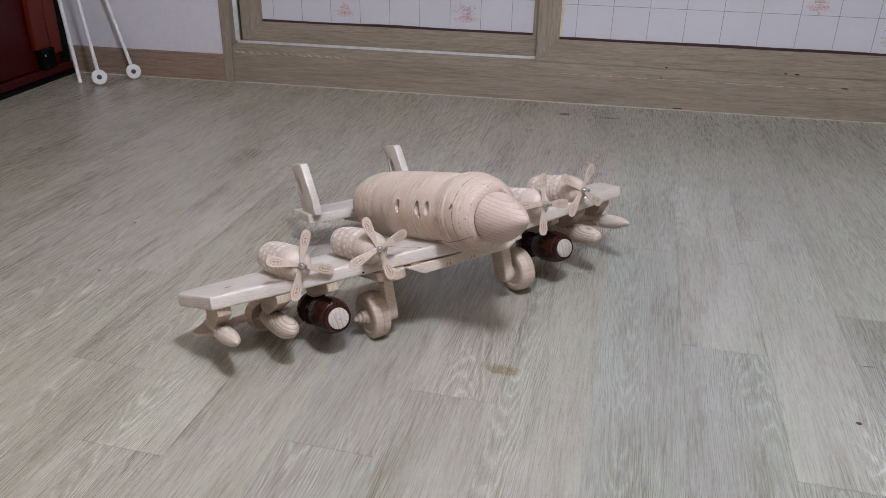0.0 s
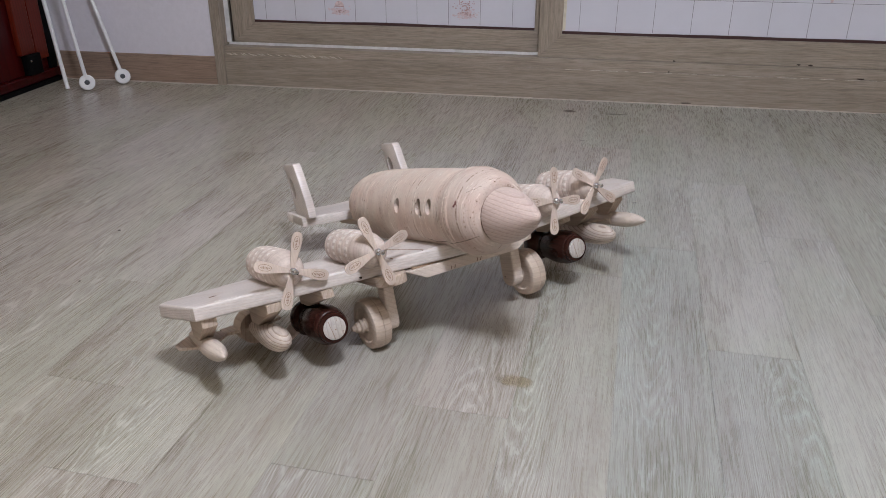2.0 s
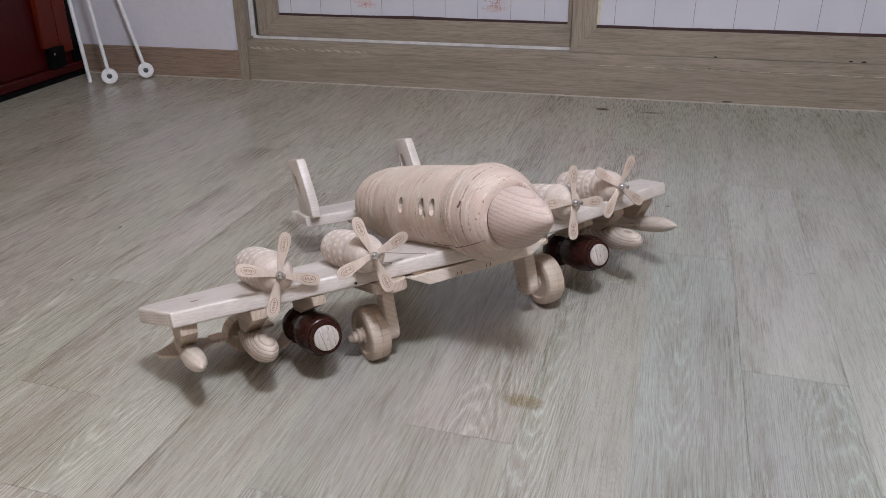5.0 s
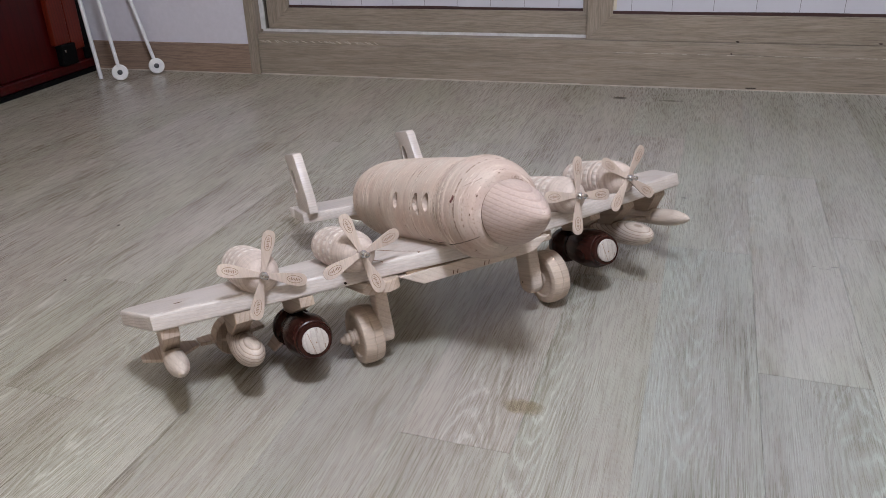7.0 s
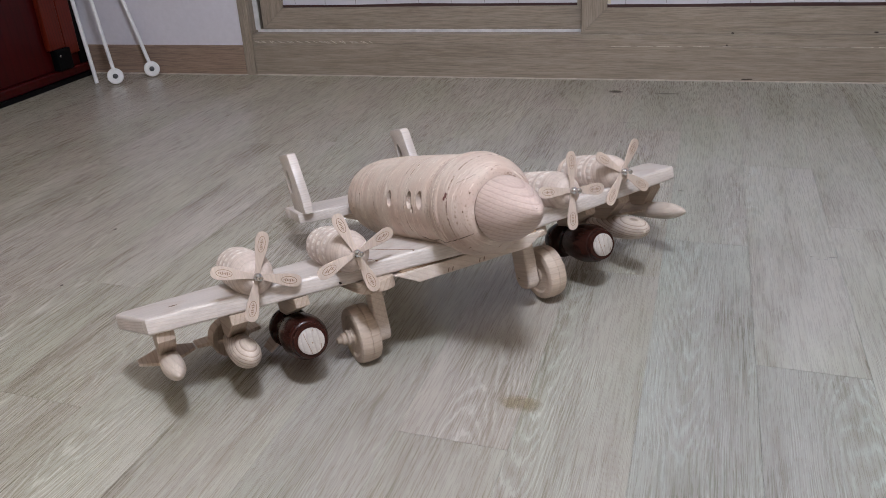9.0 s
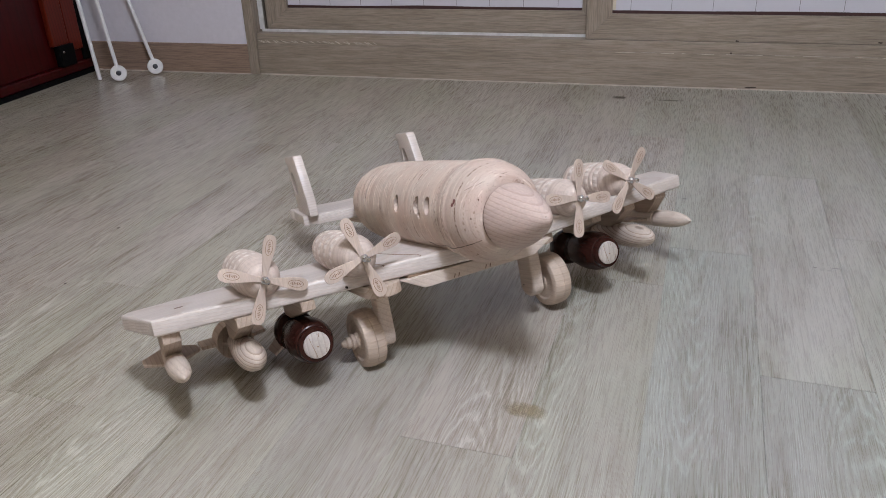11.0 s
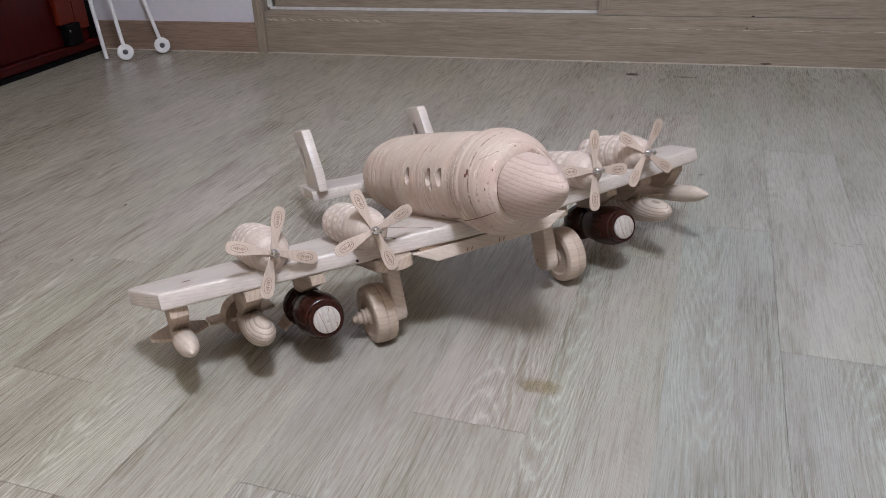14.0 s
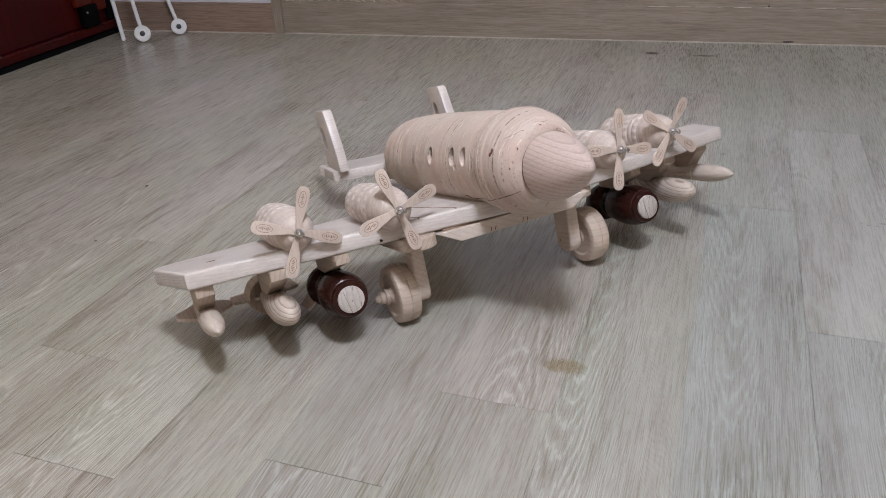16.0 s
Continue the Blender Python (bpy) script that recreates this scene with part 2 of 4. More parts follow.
side_fill_paint = plain("cream_side_fill_wall", (0.71, 0.605, 0.475), 0.8, vary=0.05, scale=30)
wall_paint = plain("white_wallpaper", (0.69, 0.67, 0.74), 0.8, vary=0.03, scale=60, bump=0.0004)
# unseen ceiling, cream to warm the fill in the shadows
ceiling_paint = plain("cream_ceiling", (0.78, 0.72, 0.63), 0.85, vary=0.02)
frame_wood = veneer("taupe_door_wood", (0.345, 0.288, 0.238), (0.234, 0.190, 0.149), 0)
frame_wood_up = veneer("taupe_stile_wood", (0.345, 0.288, 0.238), (0.234, 0.190, 0.149), 2)
base_wood = veneer("brown_baseboard_wood", (0.345, 0.245, 0.190), (0.215, 0.147, 0.112), 0)
paper = plain("tile_print_paper", (0.615, 0.61, 0.68), 0.45, vary=0.03, scale=8)
tape_cream = plain("yellowed_tape", (0.62, 0.57, 0.47), 0.5, vary=0.15, scale=40)
paper_edge = plain("dark_red_gap", (0.05, 0.02, 0.018), 0.7)
line_grey = plain("grey_print", (0.20, 0.205, 0.225), 0.6)
line_pink = plain("pink_print", (0.60, 0.47, 0.48), 0.6, vary=0.3, scale=120)
line_red = plain("dark_red_print", (0.43, 0.29, 0.30), 0.6)
caulk = plain("pale_sealant", (0.54, 0.485, 0.43), 0.6, vary=0.25, scale=30)
worn_pale = plain("worn_pale_film", (0.58, 0.52, 0.44), 0.6, vary=0.3, scale=60)
rail_white = plain("pale_rail", (0.66, 0.65, 0.66), 0.4, vary=0.15, scale=30)
subfloor = plain("dark_joint", (0.24, 0.22, 0.19), 0.8)


def faint(name, colour, alpha, plane_of=(2.0, 2.0, 0.0)):
    n = Nodes(name)
    tex = n.add("ShaderNodeTexCoord")
    c = tex.outputs["Object"]
    flatten = n.vec("MULTIPLY", n.vec("SUBTRACT", tex.outputs["Generated"], (0.5, 0.5, 0.5)), plane_of)
    size = n.add("ShaderNodeVectorMath", operation="LENGTH")
    n.put(size.inputs[0], flatten)
    edge = n.ramp(n.math("ADD", size.outputs["Value"], n.math("MULTIPLY", n.math("SUBTRACT", n.noise(c, 90.0), 0.5), 0.5)), [(0.35, grey(1.0)), (0.95, grey(0.0))])
    n.bsdf.inputs["Base Color"].default_value = (*colour, 1)
    grain = n.ramp(n.noise(n.vec("MULTIPLY", c, (1.0, 0.2, 1.0)), 150.0, 4.0), [(0.35, grey(0.45)), (0.6, grey(1.0))])
    n.put(n.bsdf.inputs["Alpha"], n.math("MULTIPLY", n.math("MULTIPLY", grain, edge), alpha))
    n.bsdf.inputs["Roughness"].default_value = 0.5
    return n.mat


pink_wash = plain("pink_print_wash", (0.60, 0.485, 0.52), 0.6, vary=0.15, scale=90)


def oak_planks(name, cast):
    """Pale greyed oak print with frayed whitish arches and thin brown grain, another cut on every plank."""
    n = Nodes(name)
    c = n.coords()
    rnd = n.add("ShaderNodeObjectInfo").outputs["Random"]
    pick = lambda k: n.math("FRACT", n.math("MULTIPLY", rnd, k))
    comb = n.add("ShaderNodeCombineXYZ")
    n.put(comb.inputs[0], n.math("MULTIPLY", rnd, 17.0))
    n.put(comb.inputs[1], n.math("MULTIPLY", rnd, 31.0))
    n.put(comb.inputs[2], n.math("MULTIPLY", rnd, 7.0))
    p = n.vec("ADD", c, comb.outputs[0])
    sep = n.add("ShaderNodeSeparateXYZ")
    n.put(sep.inputs[0], c)

    def grain(stretch, scale, detail=3.0, rough=0.6, shift=(0.0, 0.0, 0.0)):
        return n.noise(n.vec("MULTIPLY", n.vec("ADD", p, shift), (1.0, stretch, 1.0)), scale, detail, rough)

    # annual rings cut into arches
    half = lambda x: n.math("SUBTRACT", x, 0.5)
    u = n.math("ADD", n.math("SUBTRACT", sep.outputs[0], n.math("MULTIPLY", half(pick(5.3)), 0.13)),
               n.math("MULTIPLY", half(grain(0.12, 10.0, 2.0)), 0.055))
    d = n.math("ADD", n.math("DIVIDE", n.math("MULTIPLY", u, u), 0.085), n.math("MULTIPLY", sep.outputs[1], 0.055))
    d = n.math("ADD", d, n.math("MULTIPLY", half(grain(0.20, 12.0, 3.0, 0.55, (6.2, 3.0, 0.0))), 0.028))
    d = n.math("ADD", d, n.math("MULTIPLY", half(grain(0.14, 260.0, 2.0)), 0.0032))
    ring = n.math("FRACT", n.math("DIVIDE", d, 0.0042))
    pale = n.ramp(ring, [(0.0, grey(0.0)), (0.40, grey(0.0)), (0.50, grey(1.0)), (0.66, grey(1.0)), (0.78, grey(0.0))])
    deep = n.ramp(ring, [(0.0, grey(0.7)), (0.12, grey(1.0)), (0.26, grey(0.0)), (0.92, grey(0.0)), (1.0, grey(0.7))])
    broken = n.ramp(grain(0.16, 260.0, 2.0, 0.55, (2.1, 9.4, 0.0)), [(0.36, grey(0.2)), (0.50, grey(1.0))])
    base = (0.325, 0.306, 0.276, 1)
    arched = n.mix(n.math("MULTIPLY", pale, broken), base, (0.448, 0.437, 0.417, 1))
    arched = n.mix(n.math("MULTIPLY", deep, 0.46), arched, (0.225, 0.203, 0.163, 1))
    # straight fibres, fine and middling, and short whitish dashes of limed pores
    fibres = grain(0.03, 480.0, 3.0, 0.7)
    streaks = grain(0.05, 62.0, 4.0, 0.65)
    ticks = grain(0.075, 400.0, 2.0, 0.55, (4.4, 0.7, 0.0))
    straight = n.mix(1.0, (0.355, 0.336, 0.306, 1), n.ramp(fibres, [(0.34, (0.94, 0.935, 0.925)), (0.50, (1.0, 1.0, 1.0)), (0.66, (1.03, 1.03, 1.03))]), "MULTIPLY")
    straight = n.mix(1.0, straight, n.ramp(ticks, [(0.38, (0.915, 0.908, 0.895)), (0.48, (0.985, 0.985, 0.985)), (0.58, (1.085, 1.088, 1.09))]), "MULTIPLY")
    # some boards show arches over most of their length, others are cut straight
    show = n.math("ADD", grain(0.35, 6.0, 2.0, 0.5, (5.1, 2.2, 0.0)), n.math("MULTIPLY", half(pick(9.17)), 0.30))
    show = n.ramp(show, [(0.42, grey(0.06)), (0.52, grey(0.95))])
    col = n.mix(show, straight, arched)
    col = n.mix(1.0, col, n.ramp(streaks, [(0.34, (0.89, 0.882, 0.865)), (0.48, (0.99, 0.99, 0.985)), (0.66, (1.05, 1.055, 1.06))]), "MULTIPLY")
    pores = grain(0.06, 480.0, 2.0, 0.6, (1.3, 0.4, 0.0))
    col = n.mix(1.0, col, n.ramp(pores, [(0.30, (0.72, 0.69, 0.65)), (0.38, grey(1.0))]), "MULTIPLY")
    # bundles of thin brown lines
    bundle = n.ramp(grain(0.13, 12.0, 3.0, 0.6, (2.7, 4.1, 0.0)), [(0.51, grey(0.0)), (0.64, grey(1.0))])
    lines = n.ramp(grain(0.03, 300.0, 3.0, 0.65, (0.9, 3.3, 0.0)), [(0.40, grey(1.0)), (0.54, grey(0.05))])
    col = n.mix(n.math("MULTIPLY", n.math("MULTIPLY", bundle, lines), 0.72), col, (0.135, 0.110, 0.080, 1))
    # dark wandering seams with a knotty edge
    seam = grain(0.09, 30.0, 4.0, 0.7, (8.3, 2.2, 0.0))
    col = n.mix(n.ramp(seam, [(0.60, grey(0.0)), (0.68, grey(0.55))]), col, (0.155, 0.132, 0.100, 1))
    # soft pale and greyish fields, and a slight drift of hue
    field = grain(0.14, 14.0, 3.0, 0.6, (7.7, 1.9, 0.0))
    col = n.mix(1.0, col, n.ramp(field, [(0.34, (0.89, 0.887, 0.865)), (0.50, (1.0, 1.0, 1.0)), (0.68, (1.07, 1.08, 1.09))]), "MULTIPLY")
    hue = grain(0.5, 4.5, 2.0, 0.5, (3.9, 8.8, 0.0))
    col = n.mix(1.0, col, n.ramp(hue, [(0.36, (1.02, 0.995, 1.005)), (0.64, (0.975, 1.0, 0.94))]), "MULTIPLY")
    tone = n.ramp(pick(3.77), [(0.0, (0.945, 0.937, 0.91)), (0.5, (1.0, 1.0, 0.995)), (1.0, (1.045, 1.05, 1.055))])
    col = n.mix(1.0, col, tone, "MULTIPLY")
    col = n.mix(1.0, col, (*cast, 1), "MULTIPLY")
    n.put(n.bsdf.inputs["Base Color"], col)
    n.put(n.bsdf.inputs["Roughness"], n.ramp(fibres, [(0.3, grey(0.33)), (0.7, grey(0.23))]))
    n.bsdf.inputs["Specular IOR Level"].default_value = 0.85
    n.bump(fibres, 0.12, 0.0003)
    return n.mat


# casts paint light into the oak: lifted left, dimmed near right, eased far right
oak_left_lift = oak_planks("warm_oak_light_lift", (1.08, 1.05, 0.995))
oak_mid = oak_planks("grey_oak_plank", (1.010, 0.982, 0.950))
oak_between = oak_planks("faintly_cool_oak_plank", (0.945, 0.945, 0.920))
oak_near_dim = oak_planks("cool_oak_light_dim", (0.805, 0.850, 0.845))
oak_far_lift = oak_planks("cool_oak_far_light", (0.945, 0.985, 0.975))


# ---- mesh helpers ----
def harden(bm, angle):
    """Smooth shading, but sharp edges stay sharp and broad flat faces stay flat beside their small bevels."""
    limit = radians(angle)
    for f in bm.faces:
        f.smooth = True
    for e in bm.edges:
        if len(e.link_faces) != 2:
            e.smooth = False
            continue
        turn = e.calc_face_angle(0.0)
        p, q = (f.calc_area() for f in e.link_faces)
        e.smooth = not (turn > limit or (turn > 0.12 and max(p, q) > 8 * min(p, q)))


def finish(bm, angle=35.0):
    me = bpy.data.meshes.new("mesh")
    bmesh.ops.recalc_face_normals(bm, faces=bm.faces[:])
    harden(bm, angle)
    bm.to_mesh(me)
    bm.free()
    return me


def part(name, bm, material, parent=None, label="", angle=35.0):
    """One mesh object, under a thing or a part when parent is given."""
    me = finish(bm, angle)
    for m in (material if isinstance(material, (list, tuple)) else (material,)):
        me.materials.append(m)
    me.name = name
    ob = new(name, me)
    if parent is not None:
        ob.parent = parent
    if label:
        tagged(ob, label)
    return ob


def box(bm, lo, hi, bevel=0.0, segments=2, mat=0):
    """A box between two corners, with rounded edges."""
    made = bmesh.ops.create_cube(bm, size=1.0)["verts"]
    for v in made:
        v.co = Vector([lo[i] + (v.co[i] + 0.5) * (hi[i] - lo[i]) for i in range(3)])
    faces = {f for v in made for f in v.link_faces}
    for f in faces:
        f.material_index = mat
    if bevel:
        edges = list({e for v in made for e in v.link_edges})
        bmesh.ops.bevel(bm, geom=edges, offset=bevel, segments=segments, affect="EDGES", profile=0.5)
    return bm


def boxed(lo, hi, bevel=0.0, segments=2):
    return box(bmesh.new(), lo, hi, bevel, segments)


def prism(bm, outline, z0, z1, to=lambda x, y, z: (x, y, z), bevel=0.0, mat=0, segments=2):
    """A slab with the given outline."""
    low = [bm.verts.new(to(x, y, z0)) for x, y in outline]
    high = [bm.verts.new(to(x, y, z1)) for x, y in outline]
    k = len(outline)
    faces = [bm.faces.new(low[::-1]), bm.faces.new(high)]
    faces += [bm.faces.new((low[i], low[(i + 1) % k], high[(i + 1) % k], high[i])) for i in range(k)]
    for f in faces:
        f.material_index = mat
    if bevel:
        bmesh.ops.recalc_face_normals(bm, faces=faces)
        edges = [e for f in faces[:2] for e in f.edges]
        bmesh.ops.bevel(bm, geom=edges, offset=bevel, segments=segments, affect="EDGES", profile=0.5)
    return bm


def lathe(bm, profile, to, sides=48, mat=0):
    """A turned body: profile of (along, radius), to() maps (along, across, up) to a place."""
    rings = []
    for f, r in profile:
        if r < 1e-5:
            rings.append([bm.verts.new(to(f, 0, 0))])
        else:
            rings.append([bm.verts.new(to(f, r * math.cos(2 * math.pi * i / sides), r * math.sin(2 * math.pi * i / sides))) for i in range(sides)])
    for a, b in zip(rings, rings[1:]):
        for i in range(sides):
            j = (i + 1) % sides
            quad = [a[i % len(a)], a[j % len(a)], b[j % len(b)], b[i % len(b)]]
            quad = list(dict.fromkeys(quad))
            if len(quad) > 2:
                bm.faces.new(quad).material_index = mat
    for ring, flip in ((rings[0], True), (rings[-1], False)):
        if len(ring) > 2:
            bm.faces.new(ring[::-1] if flip else ring).material_index = mat
    return bm


def smooth_profile(points, step):
    """A Catmull-Rom line through (along, radius) points."""
    out = []
    for i in range(len(points) - 1):
        p0, p1, p2, p3 = points[max(i - 1, 0)], points[i], points[i + 1], points[min(i + 2, len(points) - 1)]
        k = max(2, int(math.dist(p1, p2) / step))
        for j in range(k):
            t = j / k
            out.append(tuple(0.5 * (2 * p1[a] + (p2[a] - p0[a]) * t + (2 * p0[a] - 5 * p1[a] + 4 * p2[a] - p3[a]) * t * t
                                    + (3 * p1[a] - p0[a] - 3 * p2[a] + p3[a]) * t ** 3) for a in (0, 1)))
    return [(f, max(r, 0.0)) for f, r in out] + [points[-1]]


def tube(bm, a, b, radius, sides=16, mat=0):
    """A round bar from a to b."""
    a, b = Vector(a), Vector(b)
    q = (b - a).to_track_quat("X", "Z").to_matrix()
    return lathe(bm, [(0, radius), ((b - a).length, radius)], lambda f, y, z: a + q @ Vector((f, y, z)), sides, mat)


def carve(ob, cutters):
    """Cuts holes of the given meshes out of a part."""
    helpers = []
    for bm in cutters:
        h = new("cutter", finish(bm))
        h.parent = ob.parent
        helpers.append(h)
        m = ob.modifiers.new("cut", "BOOLEAN")
        m.operation, m.object, m.solver = "DIFFERENCE", h, "EXACT"
    bpy.context.view_layer.update()
    me = bpy.data.meshes.new_from_object(ob.evaluated_get(bpy.context.evaluated_depsgraph_get()))
    ob.modifiers.clear()
    ob.data = me
    bm = bmesh.new()
    bm.from_mesh(me)
    limit = radians(40)
    for e in bm.edges:
        e.smooth = len(e.link_faces) == 2 and e.calc_face_angle(0.0) < limit
    bm.to_mesh(me)
    bm.free()
    for h in helpers:
        bpy.data.objects.remove(h)


# ---- the room ----
X0, X1, Y0, WALL_Y, CEIL = -2.35, 2.3, -1.5, 3.14, 2.46

# these three walls are added out of view to shape the bounce light
tagged(part("wall_west", boxed((X0 - 0.1, Y0, -0.05), (X0, 3.3, CEIL)), side_fill_paint), "unseen cream side wall that bounces fill light", "wall", kind="structure")
tagged(part("wall_east", boxed((X1, Y0, -0.05), (X1 + 0.1, 3.3, CEIL)), low_bounce_paint), "unseen beige side wall, dark to limit bounce light", "wall", kind="structure")
tagged(part("wall_south", boxed((X0 - 0.1, Y0 - 0.1, -0.05), (X1 + 0.1, Y0, CEIL)), low_bounce_paint), "unseen beige wall facing the sliding doors, dark to limit bounce light", "wall", kind="structure")
bm = bmesh.new()
box(bm, (X0, WALL_Y, -0.05), (-1.19, WALL_Y + 0.16, CEIL))
box(bm, (-1.19, WALL_Y, 2.12), (X1, WALL_Y + 0.16, CEIL))
box(bm, (2.1, WALL_Y, -0.05), (X1, WALL_Y + 0.16, 2.12))
box(bm, (X0 - 0.1, WALL_Y + 0.16, -0.05), (X1 + 0.1, WALL_Y + 0.2, CEIL))
tagged(part("wall_north", bm, wall_paint), "white papered wall beside wooden sliding doors", "wall", kind="structure")
tagged(part("ceiling", boxed((X0 - 0.1, Y0 - 0.1, CEIL), (X1 + 0.1, 3.34, CEIL + 0.08)), ceiling_paint), "unseen cream ceiling that warms the bounce light", "ceiling", kind="structure")
bm = boxed((X0, WALL_Y - 0.012, 0.0), (-1.19, WALL_Y, 0.118), 0.003)
tagged(part("baseboard", bm, base_wood), "brown wood-grain baseboard under the white wall", "baseboard", kind="structure")
bm = bmesh.new()
for i in range(60):
    x = X0 + (X1 - X0) * i / 60
    w = 0.0042 + 0.0022 * noise.noise((i * 0.7, 0, 0))
    y = WALL_Y - (0.012 if x < -1.19 else 0.002)
    box(bm, (x, y - w, 0.0), (x + (X1 - X0) / 60 + 0.0005, y, w * 0.8))
tagged(part("trim", bm, caulk), "uneven pale sealant bead along the floor edge", "trim", kind="structure")

# sliding doors with their frame
door_frame = tagged(new("door_frame"), "taupe wood-grain sliding door frame with a high sill", "door frame", kind="structure")
part("jamb", boxed((-1.19, WALL_Y - 0.012, 0.0), (-1.15, WALL_Y + 0.16, 2.12), 0.003), frame_wood_up, door_frame)
part("jamb", boxed((2.06, WALL_Y - 0.012, 0.0), (2.1, WALL_Y + 0.16, 2.12), 0.003), frame_wood_up, door_frame)
part("head", boxed((-1.15, WALL_Y - 0.012, 2.06), (2.06, WALL_Y + 0.16, 2.12), 0.003), frame_wood, door_frame)
part("kickboard", boxed((-1.15, WALL_Y - 0.001, 0.0), (2.06, WALL_Y + 0.16, 0.1203), 0.0012), frame_wood, door_frame)
part("sill", boxed((-1.15, WALL_Y + 0.002, 0.119), (2.06, WALL_Y + 0.16, 0.160), 0.0025), frame_wood, door_frame)
part("track", boxed((-1.145, WALL_Y + 0.045, 0.160), (2.06, WALL_Y + 0.053, 0.170), 0.001), rail_white, door_frame, "pale plastic door track")
part("weather_strip", boxed((-1.15, WALL_Y + 0.04, 0.170), (-1.132, WALL_Y + 0.05, 2.06), 0.001), rail_white, door_frame, "pale strip beside the door")


bm = bmesh.new()
rng = random.Random(8)
x = -1.145
while x < -0.66:
    z = 0.130 + rng.uniform(-0.0015, 0.0015)
    w, t, q = rng.uniform(0.012, 0.026), rng.uniform(0.0026, 0.0048), rng.uniform(0.0025, 0.0052)
    prism(bm, [(x, z + q), (x + t, z + q + 0.0005), (x + 0.6 * w + t, z - 0.3 * q), (x + w + t, z - q), (x + w, z - q - 0.0005), (x + 0.5 * w, z - 0.2 * q)], 0.0, 0.0006, lambda u, v, d: (u, WALL_Y + 0.002 - d, v))
    x += rng.uniform(0.008, 0.030)
part("worn_edge", bm, worn_pale, door_frame, "pale worn dashes along the sill edge")
bm = bmesh.new()
x = 0.25
while x < 2.0:
    w = rng.uniform(0.015, 0.07)
    h = rng.uniform(0.0005, 0.0013)
    prism(bm, [(x, 0.1196 - h), (x + 0.3 * w, 0.1192 - h), (x + w, 0.1197 - h), (x + w, 0.1198), (x, 0.1198)], 0.0, 0.0006, lambda u, v, d: (u, WALL_Y - 0.001 - d, v))
    x += w + rng.uniform(0.004, 0.04)
part("worn_edge", bm, worn_pale, door_frame, "thin pale worn line along the kickboard")


def sliding_door(name, x0, x1, y, stile, z0, label):
    door = tagged(new(name), label, "sliding door", kind="structure")
    z1, rail = 2.05, 0.25 - z0
    to = lambda x, z, d: (x, y + d, z)
    # mitred frame
    low_l, low_r, top_l, top_r = (x0 + stile, z0 + rail), (x1 - stile, z0 + rail), (x0 + stile, z1 - rail), (x1 - stile, z1 - rail)
    part("stile", prism(bmesh.new(), [(x0, z0), low_l, top_l, (x0, z1)], 0.0, 0.035, to, 0.0012), frame_wood_up, door)
    part("stile", prism(bmesh.new(), [(x1, z0), (x1, z1), top_r, low_r], 0.0, 0.035, to, 0.0012), frame_wood_up, door)
    part("rail", prism(bmesh.new(), [(x0, z0), (x1, z0), low_r, low_l], 0.0, 0.035, to, 0.0012), frame_wood, door)
    part("rail", prism(bmesh.new(), [(x0, z1), top_l, top_r, (x1, z1)], 0.0, 0.035, to, 0.0012), frame_wood, door)
    panel = part("panel", boxed((x0 + stile, y + 0.014, z0 + rail + 0.005), (x1 - stile, y + 0.024, z1 - rail)), paper, door, "white tile-print papered panel")
    bm = bmesh.new()
    steps = 50
    for i in range(steps):
        a = x0 + stile + (x1 - x0 - 2 * stile) * i / steps
        b = x0 + stile + (x1 - x0 - 2 * stile) * (i + 1) / steps
        h = 0.0100 + 0.0045 * noise.noise((a * 3.0, y, 1.0))
        box(bm, (a, y + 0.011, z0 + rail - 0.001), (b, y + 0.014, z0 + rail + h))
    part("gap", bm, paper_edge, panel, "dark reddish gap under the paper")
    return panel, x0 + stile, x1 - stile, y + 0.014


def tile_lines(panel, x0, x1, y, first, pitch, z_line):
    """The printed tile joints of a panel."""
    x = first
    while x < x1 - 0.02:
        if x > x0 + 0.005:
            low = 0.262 + 0.006 * noise.noise((x * 9, 0, 0))
            part("printed_joint", boxed((x - 0.0008, y - 0.0008, low), (x + 0.0008, y, 1.96)), line_grey, panel)
        x += pitch
    for k in range(11):
        part("printed_joint", boxed((x0, y - 0.0007, z_line + k * pitch), (x1, y, z_line + k * pitch + 0.0014)), line_grey, panel)


